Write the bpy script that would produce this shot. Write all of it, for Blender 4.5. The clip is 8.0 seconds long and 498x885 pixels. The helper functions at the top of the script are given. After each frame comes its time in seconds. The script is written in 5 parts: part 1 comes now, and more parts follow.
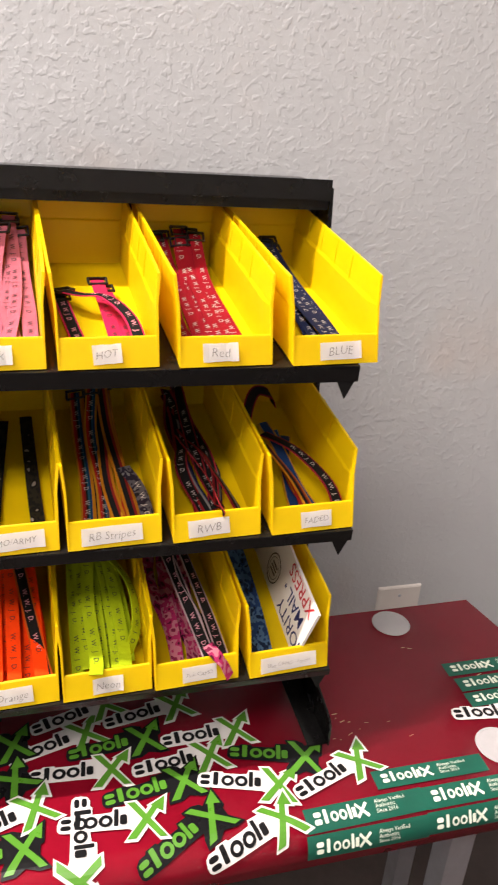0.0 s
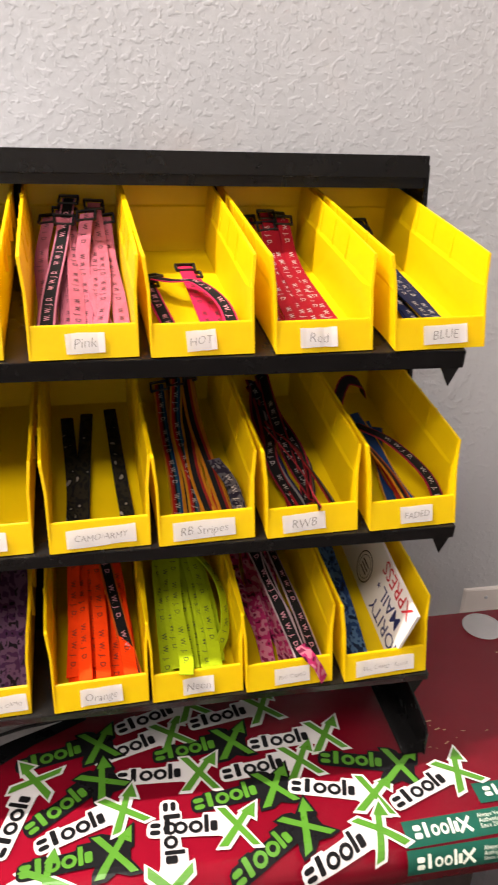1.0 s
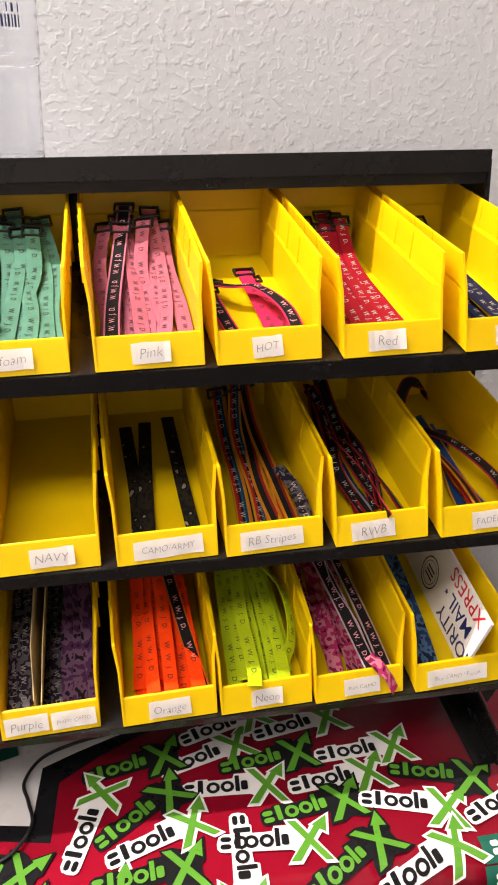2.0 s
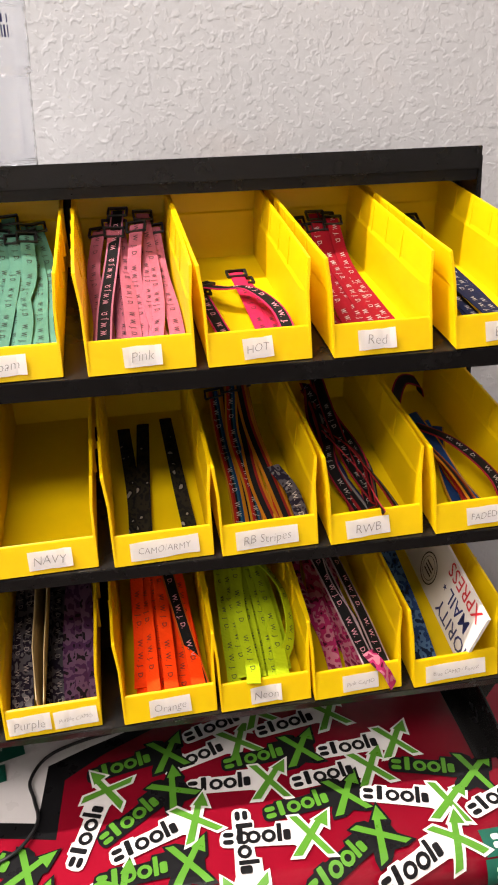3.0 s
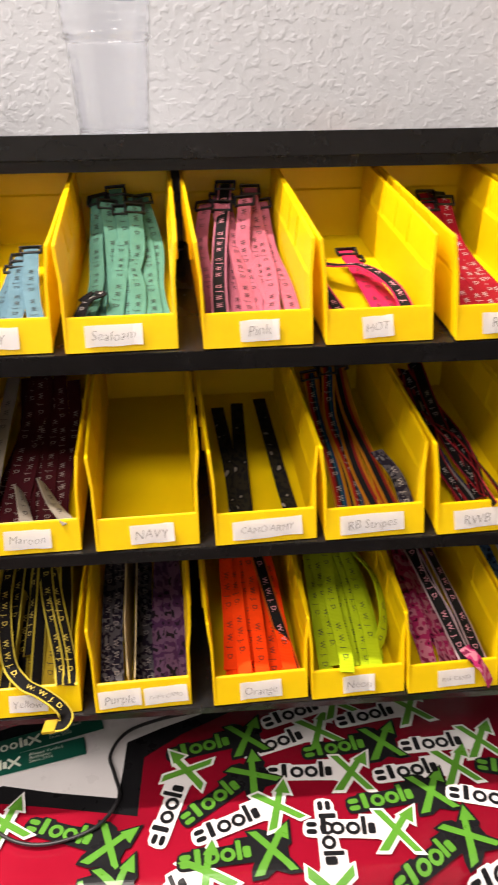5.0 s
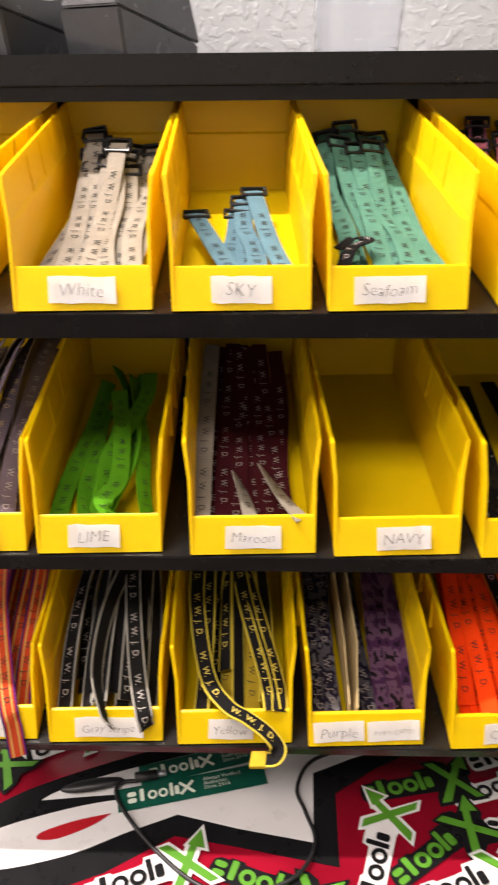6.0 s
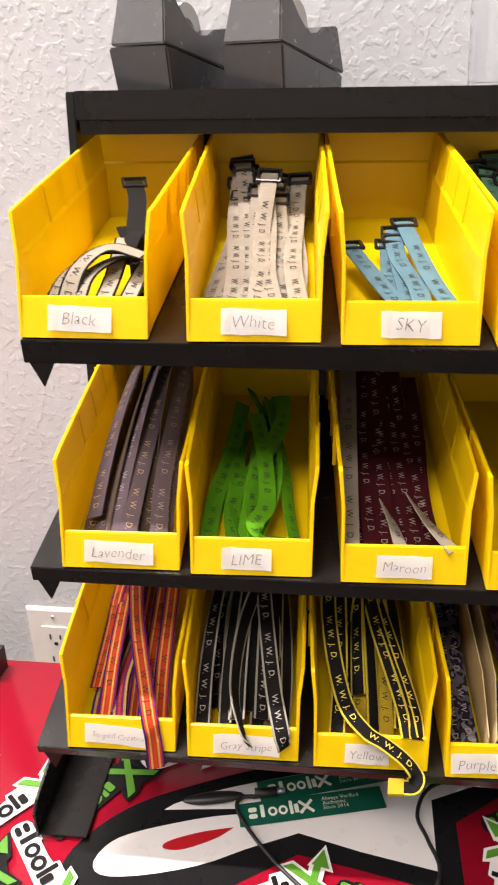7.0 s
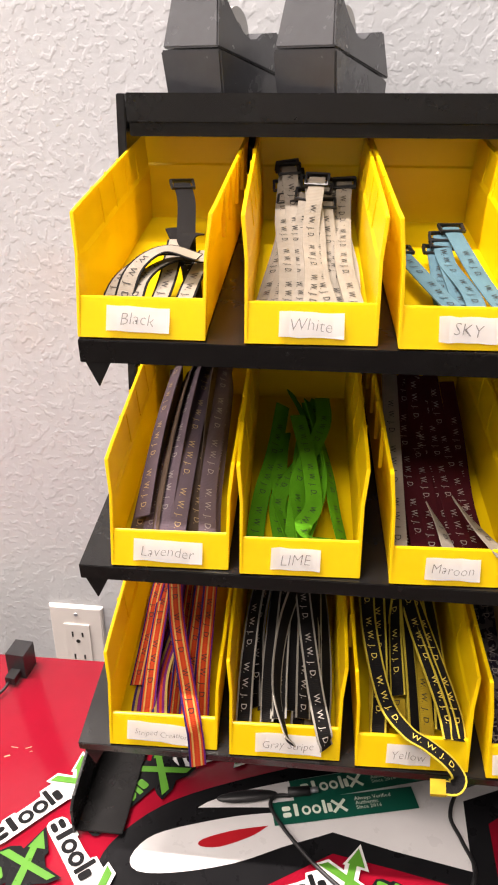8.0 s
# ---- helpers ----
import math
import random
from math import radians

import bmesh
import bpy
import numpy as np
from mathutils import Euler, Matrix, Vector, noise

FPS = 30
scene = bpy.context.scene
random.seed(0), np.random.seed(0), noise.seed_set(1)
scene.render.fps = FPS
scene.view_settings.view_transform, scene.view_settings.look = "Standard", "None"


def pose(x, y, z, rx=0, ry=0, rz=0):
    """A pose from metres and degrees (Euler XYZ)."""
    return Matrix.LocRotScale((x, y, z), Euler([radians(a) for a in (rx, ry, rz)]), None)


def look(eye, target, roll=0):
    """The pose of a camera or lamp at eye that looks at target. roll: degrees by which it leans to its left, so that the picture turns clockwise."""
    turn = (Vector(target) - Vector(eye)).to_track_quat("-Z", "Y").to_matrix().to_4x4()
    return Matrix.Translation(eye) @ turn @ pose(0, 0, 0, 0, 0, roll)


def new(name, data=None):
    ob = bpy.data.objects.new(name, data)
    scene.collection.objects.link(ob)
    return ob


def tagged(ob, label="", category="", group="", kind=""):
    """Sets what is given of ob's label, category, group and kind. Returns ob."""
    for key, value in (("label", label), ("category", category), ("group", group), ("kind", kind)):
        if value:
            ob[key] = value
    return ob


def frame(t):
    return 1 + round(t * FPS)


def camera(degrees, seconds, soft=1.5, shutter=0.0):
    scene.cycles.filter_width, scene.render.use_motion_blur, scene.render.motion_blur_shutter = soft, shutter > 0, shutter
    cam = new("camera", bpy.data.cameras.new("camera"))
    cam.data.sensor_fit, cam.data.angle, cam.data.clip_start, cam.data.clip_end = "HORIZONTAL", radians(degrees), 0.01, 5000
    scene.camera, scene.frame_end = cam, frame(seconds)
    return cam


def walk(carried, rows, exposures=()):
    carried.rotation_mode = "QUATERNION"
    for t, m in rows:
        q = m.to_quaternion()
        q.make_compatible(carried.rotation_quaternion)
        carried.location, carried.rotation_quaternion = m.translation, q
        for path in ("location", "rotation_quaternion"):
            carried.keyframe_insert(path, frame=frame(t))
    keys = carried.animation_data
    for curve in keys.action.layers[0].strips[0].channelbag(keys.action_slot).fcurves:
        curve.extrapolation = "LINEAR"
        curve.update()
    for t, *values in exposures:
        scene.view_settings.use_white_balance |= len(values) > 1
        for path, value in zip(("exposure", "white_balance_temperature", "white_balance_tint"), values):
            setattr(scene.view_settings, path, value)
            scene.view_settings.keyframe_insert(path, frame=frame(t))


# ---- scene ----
cam = camera(38.0, 8.0, soft=2.0, shutter=0.35)
PATH = [
    (0, (0.044, 0.026, 1.432), (0.537, 1.78, 0.608), 3.9),
    (0.5, (0.034, 0.042, 1.413), (0.443, 1.814, 0.579), 2.7),
    (1, (0.014, 0.06, 1.408), (0.357, 1.847, 0.578), 1.7),
    (1.5, (-0.019, 0.081, 1.406), (0.269, 1.879, 0.58), 0.5),
    (3, (0.002, 0.072, 1.413), (0.223, 1.875, 0.577), -2.1),
    (3.5, (0.003, 0.071, 1.409), (0.211, 1.872, 0.565), -2.4),
    (4, (0.002, 0.073, 1.407), (0.198, 1.872, 0.556), -2.2),
    (4.2, (0.005, 0.072, 1.405), (0.182, 1.875, 0.56), -2.2),
    (5.3, (-0.103, 0.114, 1.39), (-0.028, 1.919, 0.531), -0.5),
    (5.5, (-0.135, 0.14, 1.38), (-0.096, 1.944, 0.517), -0.5),
    (6, (-0.207, 0.194, 1.344), (-0.262, 1.994, 0.473), -0.5),
    (6.5, (-0.262, 0.2, 1.347), (-0.406, 1.997, 0.48), -0.7),
    (7, (-0.281, 0.188, 1.364), (-0.479, 1.984, 0.507), -0.7),
    (7.5, (-0.299, 0.176, 1.376), (-0.521, 1.972, 0.525), -0.5),
    (8, (-0.32, 0.18, 1.367), (-0.511, 1.977, 0.51), 0.2),
]
walk(cam, [(t, look(eye, target, roll)) for t, eye, target, roll in PATH])

# ---- light ----
world = bpy.data.worlds.new("room_air")
scene.world = world
world.use_nodes = True
world.node_tree.nodes["Background"].inputs[0].default_value = (0.9, 0.95, 1.0, 1)
world.node_tree.nodes["Background"].inputs[1].default_value = 0.05
scene.view_settings.exposure = 0.2


def ceiling_lamp(x, y, z, sx, sy, watts, colour):
    data = bpy.data.lights.new("ceiling_lamp", "AREA")
    data.shape, data.size, data.size_y = "RECTANGLE", sx, sy
    data.energy, data.color = watts, colour
    ob = new("ceiling_lamp", data)
    ob.matrix_world = pose(x, y, z)
    return ob


ceiling_lamp(-1.35, 0.67, 3.80, 1.7, 0.08, 190, (1.0, 0.875, 0.815))
ceiling_lamp(-1.20, -1.15, 3.80, 2.2, 1.00, 100, (1.0, 0.875, 0.815))


# ---- materials ----
def rgb(r, g, b):
    """Linear colour from 0 to 255 values."""
    return tuple((c / 255 / 12.92 if c < 10 else ((c / 255 + 0.055) / 1.055) ** 2.4) for c in (r, g, b)) + (1,)


class Mat:
    """A node material with a principled shader."""

    def __init__(self, name, base, rough=0.5, metal=0.0, spec=0.5):
        self.m = bpy.data.materials.new(name)
        self.m.use_nodes = True
        self.t = self.m.node_tree
        self.b = self.t.nodes["Principled BSDF"]
        self.b.inputs["Base Color"].default_value = base
        self.b.inputs["Roughness"].default_value = rough
        self.b.inputs["Metallic"].default_value = metal
        self.b.inputs["Specular IOR Level"].default_value = spec
        self.base = base

    def node(self, kind, **inputs):
        n = self.t.nodes.new(kind)
        for k, v in inputs.items():
            n.inputs[k.replace("_", " ")].default_value = v
        return n

    def link(self, a, b):
        self.t.links.new(a, b)

    def coords(self, which="Object"):
        return self.node("ShaderNodeTexCoord").outputs[which]

    def noise(self, scale, detail=4, rough=0.5, which="Object", stretch=None):
        n = self.node("ShaderNodeTexNoise", Scale=scale, Detail=detail, Roughness=rough)
        src = self.coords(which)
        if stretch:
            mp = self.node("ShaderNodeMapping")
            mp.inputs["Scale"].default_value = stretch
            self.link(src, mp.inputs["Vector"])
            src = mp.outputs["Vector"]
        self.link(src, n.inputs["Vector"])
        return n.outputs["Fac"]

    def ramp(self, fac, *stops, interp="LINEAR"):
        n = self.node("ShaderNodeValToRGB")
        n.color_ramp.interpolation = interp
        el = n.color_ramp.elements
        while len(el) < len(stops):
            el.new(1.0)
        for e, (p, c) in zip(el, stops):
            e.position = p
            e.color = c if len(c) == 4 else (*c, 1)
        self.link(fac, n.inputs["Fac"])
        return n.outputs["Color"]

    def mix(self, fac, a, b, blend="MIX"):
        n = self.node("ShaderNodeMix")
        n.data_type, n.blend_type = "RGBA", blend
        for sock, v in ((n.inputs[0], fac), (n.inputs[6], a), (n.inputs[7], b)):
            if isinstance(v, (int, float, tuple)):
                sock.default_value = v
            else:
                self.link(v, sock)
        return n.outputs[2]

    def colour(self, out):
        self.link(out, self.b.inputs["Base Color"])
        return self

    def vary(self, scale, amount, rough_amount=0.0, scale2=None):
        """Soft mottling of the base colour, and of the roughness."""
        dark = tuple(c * (1 - amount) for c in self.base[:3]) + (1,)
        light = tuple(min(1, c * (1 + amount)) for c in self.base[:3]) + (1,)
        f = self.noise(scale, 5, 0.6)
        col = self.ramp(f, (0.3, dark), (0.7, light))
        if scale2:
            f2 = self.noise(scale2, 3, 0.6)
            col = self.mix(0.5, col, self.ramp(f2, (0.3, dark), (0.7, light)))
        self.colour(col)
        if rough_amount:
            r0 = self.b.inputs["Roughness"].default_value
            mr = self.node("ShaderNodeMapRange")
            mr.inputs["From Min"].default_value, mr.inputs["From Max"].default_value = 0.3, 0.7
            mr.inputs["To Min"].default_value, mr.inputs["To Max"].default_value = r0 - rough_amount, r0 + rough_amount
            self.link(self.noise(scale * 2.3, 4, 0.6), mr.inputs["Value"])
            self.link(mr.outputs["Result"], self.b.inputs["Roughness"])
        return self

    def bump(self, fac, strength, distance):
        n = self.node("ShaderNodeBump", Strength=strength, Distance=distance)
        self.link(fac, n.inputs["Height"])
        prev = self.b.inputs["Normal"].links
        if prev:
            self.link(prev[0].from_socket, n.inputs["Normal"])
        self.link(n.outputs["Normal"], self.b.inputs["Normal"])
        return self


def plaster():
    m = Mat("painted_plaster", (0.76, 0.75, 0.735, 1), 0.6, spec=0.35)
    big = m.noise(3.0, 3, 0.5)
    warm = m.ramp(big, (0.36, (0.525, 0.545, 0.565)), (0.60, (0.555, 0.57, 0.585)), (0.74, (0.595, 0.545, 0.52)))
    m.colour(warm)
    blobs = m.noise(105, 2, 0.5)
    m.bump(m.ramp(blobs, (0.51, (0, 0, 0)), (0.62, (1, 1, 1))), 0.24, 0.0012)
    m.bump(m.noise(45, 3, 0.55), 0.12, 0.002)
    m.bump(m.noise(260, 3, 0.6), 0.16, 0.0006)
    m.bump(m.noise(16, 2, 0.5), 0.06, 0.003)
    return m.m


MAT_WALL = plaster()
# Grey of the unseen south and east walls, set dark to hold bounced light down.
MAT_PLAIN = Mat("low_bounce_wall_paint", (0.36, 0.355, 0.35, 1), 0.7).vary(6, 0.04).m
MAT_CEIL = Mat("white_paint", (0.7, 0.7, 0.69, 1), 0.8).vary(8, 0.03).m
MAT_FLOOR = Mat("brown_floor", (0.052, 0.038, 0.034, 1), 0.45).vary(5, 0.25, 0.1, 40).m


def yellow_plastic():
    """Moulded polypropylene: slightly glossy, and thin enough to let some light through."""
    m = Mat("yellow_plastic", (0.92, 0.69, 0.003, 1), 0.34, spec=0.45).vary(9, 0.04, 0.06, 60)
    m.bump(m.noise(260, 3, 0.6), 0.08, 0.0005)
    glow = m.node("ShaderNodeBsdfTranslucent")
    glow.inputs["Color"].default_value = (0.95, 0.70, 0.003, 1)
    mix = m.node("ShaderNodeMixShader")
    mix.inputs[0].default_value = 0.36
    m.link(m.b.outputs[0], mix.inputs[1])
    m.link(glow.outputs[0], mix.inputs[2])
    m.link(mix.outputs[0], m.t.nodes["Material Output"].inputs["Surface"])
    return m.m


MAT_BIN = yellow_plastic()
_m = Mat("black_powder_coat", (0.008, 0.0078, 0.0079, 1), 0.24, spec=0.34).vary(14, 0.2, 0.07, 120)
_m.bump(_m.noise(700, 2, 0.5), 0.12, 0.0003)
MAT_RACK = _m.m
MAT_BRACE = Mat("grey_steel", (0.35, 0.35, 0.36, 1), 0.45, 0.3).vary(20, 0.1).m


def red_paint():
    m = Mat("red_laminate", (0.36, 0.006, 0.022, 1), 0.3)
    f = m.noise(7, 5, 0.6)
    col = m.ramp(f, (0.3, (0.235, 0.004, 0.016)), (0.7, (0.285, 0.006, 0.021)))
    scratch = m.noise(40, 5, 0.75, stretch=(0.25, 3.0, 1))
    col = m.mix(m.ramp(scratch, (0.73, (0, 0, 0)), (0.76, (0.5, 0.5, 0.5))), col, (0.55, 0.16, 0.14, 1))
    m.colour(col)
    mr = m.node("ShaderNodeMapRange")
    mr.inputs["To Min"].default_value, mr.inputs["To Max"].default_value = 0.13, 0.30
    m.link(m.noise(12, 5, 0.65), mr.inputs["Value"])
    m.link(mr.outputs["Result"], m.b.inputs["Roughness"])
    m.bump(m.noise(120, 3, 0.5), 0.05, 0.0004)
    return m.m


MAT_TABLE = red_paint()
MAT_EDGE = Mat("dark_table_underside", (0.03, 0.022, 0.02, 1), 0.6).vary(12, 0.2).m
MAT_STEEL = Mat("brushed_leg_steel", (0.55, 0.57, 0.62, 1), 0.35, 0.85).vary(30, 0.08, 0.05).m
MAT_PAPER = Mat("label_paper", (0.92, 0.92, 0.94, 1), 0.55).vary(60, 0.03).m
MAT_PEN = Mat("grey_pen", (0.17, 0.16, 0.17, 1), 0.6).vary(300, 0.3).m
MAT_VINYL = Mat("white_vinyl", (0.69, 0.675, 0.67, 1), 0.3).vary(20, 0.03, 0.05).m
MAT_INK = Mat("black_vinyl", (0.009, 0.009, 0.010, 1), 0.30, spec=0.16).vary(20, 0.15, 0.05).m
MAT_LIME = Mat("leaf_green_vinyl", (0.082, 0.25, 0.022, 1), 0.32).vary(30, 0.08, 0.05).m
MAT_DKGREEN = Mat("bottle_green_vinyl", (0.006, 0.085, 0.055, 1), 0.35).vary(20, 0.12, 0.05).m
MAT_PALE = Mat("pale_mint_print", (0.72, 0.78, 0.66, 1), 0.35).vary(20, 0.04).m
MAT_REDVINYL = Mat("red_vinyl", (0.42, 0.012, 0.02, 1), 0.32).vary(20, 0.06).m
MAT_GREYDISC = Mat("grey_grommet_plastic", (0.42, 0.41, 0.42, 1), 0.4).vary(25, 0.06).m
MAT_PLATE = Mat("white_outlet_plastic", (0.80, 0.76, 0.72, 1), 0.3).vary(30, 0.02).m
MAT_SLOT = Mat("outlet_slot_dark", (0.02, 0.018, 0.016, 1), 0.6).m
MAT_RUBBER = Mat("black_rubber", (0.012, 0.012, 0.013, 1), 0.42).vary(40, 0.2).m
MAT_CHARGER = Mat("black_charger_plastic", (0.022, 0.022, 0.024, 1), 0.35).vary(40, 0.2).m
MAT_GREYPLASTIC = Mat("charcoal_plastic", (0.055, 0.057, 0.063, 1), 0.24).vary(18, 0.12, 0.06, 90).m
MAT_TAPE = Mat("clear_tape_roll", (0.55, 0.55, 0.53, 1), 0.25).m
MAT_BLADE = Mat("steel_blade", (0.6, 0.6, 0.6, 1), 0.25, 1.0).m
MAT_NAVYINK = Mat("navy_print", (0.02, 0.03, 0.14, 1), 0.4).m
MAT_REDINK = Mat("red_print", (0.55, 0.02, 0.03, 1), 0.4).m
MAT_KRAFT = Mat("kraft_card", (0.52, 0.40, 0.20, 1), 0.7).vary(30, 0.1).m
MAT_MAILER = Mat("white_mailer", (0.80, 0.77, 0.72, 1), 0.45).vary(25, 0.04).m
MAT_BUCKLE = Mat("black_buckle_plastic", (0.012, 0.012, 0.013, 1), 0.3).vary(60, 0.2).m
MAT_CRUMB = Mat("pale_scuff", (0.62, 0.33, 0.20, 1), 0.7).m


def clear_plastic():
    m = Mat("clear_cup_plastic", (0.88, 0.895, 0.92, 1), 0.02)
    m.b.inputs["Transmission Weight"].default_value = 0.96
    m.b.inputs["IOR"].default_value = 1.46
    return m.m


MAT_CLEAR = clear_plastic()


def cloth(name, base, edge=None, stripes=None, camo=None):
    """Woven band: u runs across the band, v along it in metres."""
    def dyed(c):
        return tuple(0.66 * v for v in c[:3]) + (1,)

    base = dyed(base)
    edge = dyed(edge) if edge else None
    stripes = [dyed(c) for c in stripes] if stripes else None
    camo = [dyed(c) for c in camo] if camo else None
    m = Mat(name, base, 0.8, spec=0.10)
    uv = m.coords("UV")
    sep = m.node("ShaderNodeSeparateXYZ")
    m.link(uv, sep.inputs[0])
    u, v = sep.outputs["X"], sep.outputs["Y"]
    if stripes:
        n = len(stripes)
        col = m.ramp(u, *[(i / n, c) for i, c in enumerate(stripes)], interp="CONSTANT")
    elif camo:
        f = m.noise(130, 1.5, 0.4, stretch=(1, 0.7, 1))
        n = len(camo)
        col = m.ramp(f, *[(0.0 if i == 0 else 0.36 + 0.30 * (i - 1) / max(1, n - 2), c) for i, c in enumerate(camo)], interp="CONSTANT")
    else:
        g = m.noise(45, 4, 0.6)
        col = m.ramp(g, (0.3, tuple(c * 0.86 for c in base[:3])), (0.7, tuple(min(1, c * 1.1) for c in base[:3])))
    if edge:
        mask = m.ramp(u, (0.0, (1, 1, 1)), (0.11, (0, 0, 0)), (0.89, (1, 1, 1)), interp="CONSTANT")
        col = m.mix(mask, col, edge)
    m.colour(col)
    wave = m.node("ShaderNodeMath")
    wave.operation = "MULTIPLY"
    wave.inputs[1].default_value = 4200
    m.link(v, wave.inputs[0])
    sine = m.node("ShaderNodeMath")
    sine.operation = "SINE"
    m.link(wave.outputs[0], sine.inputs[0])
    m.bump(sine.outputs[0], 0.25, 0.0003)
    m.bump(m.noise(400, 3, 0.6), 0.25, 0.0004)
    return m.m


BLACK4 = (0.014, 0.013, 0.013, 1)
C_WHITE = cloth("cream_band", (0.37, 0.33, 0.27, 1))
C_WHITE_BLK = cloth("cream_band_black_edge", (0.39, 0.35, 0.29, 1), edge=BLACK4)
C_BLACK = cloth("black_band", BLACK4)
C_SKY = cloth("sky_blue_band", (0.125, 0.24, 0.30, 1))
C_MINT = cloth("seafoam_band", (0.11, 0.28, 0.20, 1))
C_PINK = cloth("pink_band", (0.54, 0.145, 0.20, 1))
C_BLACK_PINK = cloth("black_band_pink_edge", BLACK4, edge=(0.6, 0.2, 0.28, 1))
C_BLACK_PALE = cloth("black_band_pale_edge", BLACK4, edge=(0.5, 0.36, 0.38, 1))
C_HOT = cloth("hot_pink_band", (0.75, 0.025, 0.10, 1))
C_BLACK_HOT = cloth("black_band_hot_pink_edge", BLACK4, edge=(0.7, 0.03, 0.12, 1))
C_RED = cloth("red_band", (0.36, 0.008, 0.020, 1))
C_NAVY = cloth("navy_band", (0.012, 0.018, 0.06, 1))
C_LAV = cloth("lavender_band", (0.16, 0.12, 0.145, 1))
C_LAV2 = cloth("brown_lavender_band", (0.14, 0.10, 0.075, 1))
C_LIME = cloth("lime_band", (0.125, 0.42, 0.012, 1))
C_MAROON = cloth("maroon_band", (0.07, 0.008, 0.013, 1))
C_ARMY = cloth("dark_camo_band", BLACK4, camo=[(0.01, 0.01, 0.01), (0.03, 0.025, 0.015), (0.012, 0.012, 0.011), (0.36, 0.32, 0.26)])
C_RB = cloth("rainbow_stripe_band", BLACK4, stripes=[(0.65, 0.32, 0.015), (0.55, 0.03, 0.015), (0.35, 0.02, 0.02), (0.015, 0.015, 0.015), (0.02, 0.12, 0.22), (0.015, 0.06, 0.16), (0.68, 0.30, 0.01)])
C_RB2 = cloth("orange_stripe_band", BLACK4, stripes=[(0.6, 0.22, 0.01), (0.015, 0.015, 0.015), (0.015, 0.015, 0.015), (0.3, 0.02, 0.015), (0.55, 0.2, 0.01)])
C_RWB = cloth("black_band_red_edge", BLACK4, edge=(0.35, 0.02, 0.03, 1))
C_RWB2 = cloth("red_white_blue_band", BLACK4, stripes=[(0.28, 0.015, 0.02), (0.015, 0.013, 0.013), (0.015, 0.013, 0.013), (0.30, 0.28, 0.26), (0.015, 0.02, 0.06)])
C_FADE = cloth("faded_blue_red_band", BLACK4, stripes=[(0.55, 0.03, 0.02), (0.25, 0.03, 0.10), (0.03, 0.06, 0.25), (0.02, 0.10, 0.3)])
C_FADE2 = cloth("yellow_edged_blue_band", (0.02, 0.06, 0.2, 1), edge=(0.7, 0.35, 0.02, 1))
C_STRIPE = cloth("orange_purple_striped_band", BLACK4, stripes=[(0.05, 0.02, 0.14), (0.6, 0.06, 0.02), (0.72, 0.42, 0.12), (0.62, 0.06, 0.02), (0.66, 0.08, 0.02), (0.62, 0.06, 0.02), (0.72, 0.42, 0.12), (0.6, 0.06, 0.02), (0.14, 0.02, 0.18)])
C_STRIPE2 = cloth("purple_yellow_striped_band", BLACK4, stripes=[(0.05, 0.03, 0.15), (0.5, 0.35, 0.1), (0.2, 0.02, 0.15), (0.5, 0.06, 0.02), (0.2, 0.02, 0.15), (0.5, 0.35, 0.1)])
C_GRAY = cloth("black_band_grey_edge", BLACK4, edge=(0.42, 0.40, 0.35, 1))
C_GRAY2 = cloth("grey_band", (0.19, 0.18, 0.165, 1), edge=BLACK4)
C_YELLOW = cloth("black_band_yellow_edge", BLACK4, edge=(0.7, 0.55, 0.06, 1))
C_YELLOW2 = cloth("yellow_band", (0.60, 0.42, 0.03, 1))
C_PURPLE = cloth("purple_camo_band", BLACK4, camo=[(0.018, 0.008, 0.02), (0.07, 0.022, 0.075), (0.15, 0.075, 0.14), (0.015, 0.010, 0.015)])
C_GREYPAT = cloth("grey_patterned_band", BLACK4, camo=[(0.016, 0.014, 0.018), (0.11, 0.10, 0.115), (0.02, 0.015, 0.03), (0.2, 0.19, 0.2)])
C_ORANGE = cloth("orange_band", (1.4, 0.082, 0.004, 1))
C_BLACK_OR = cloth("black_band_orange_edge", BLACK4, edge=(0.75, 0.12, 0.01, 1))
C_NEON = cloth("neon_yellow_band", (0.55, 0.72, 0.01, 1))
C_PCAMO = cloth("pink_camo_band", BLACK4, camo=[(0.10, 0.01, 0.03), (0.5, 0.03, 0.14), (0.65, 0.22, 0.3), (0.25, 0.02, 0.07)])
C_BCAMO = cloth("blue_camo_band", BLACK4, camo=[(0.01, 0.012, 0.025), (0.02, 0.05, 0.14), (0.08, 0.16, 0.28), (0.01, 0.02, 0.05)])
T_BLACK = Mat("black_woven_letters", (0.015, 0.014, 0.014, 1), 0.8).m
T_WHITE = Mat("white_woven_letters", (0.44, 0.40, 0.37, 1), 0.8).m
T_DIM = Mat("grey_woven_letters", (0.30, 0.26, 0.24, 1), 0.8).m
T_TAN = Mat("tan_woven_letters", (0.42, 0.30, 0.14, 1), 0.8).m
T_YELLOW = Mat("yellow_woven_letters", (0.72, 0.56, 0.10, 1), 0.8).m
T_PINK = Mat("pink_woven_letters", (0.70, 0.30, 0.36, 1), 0.8).m


# ---- mesh helpers ----
def finish(name, bm, material, parent=None, label=""):
    me = bpy.data.meshes.new(name)
    bm.normal_update()
    bm.to_mesh(me)
    bm.free()
    me.materials.append(material)
    ob = new(name, me)
    if parent is not None:
        ob.parent = parent
    if label:
        ob["label"] = label
    return ob


def part(name, bm, material, parent, label=""):
    return finish(name, bm, material, parent, label)


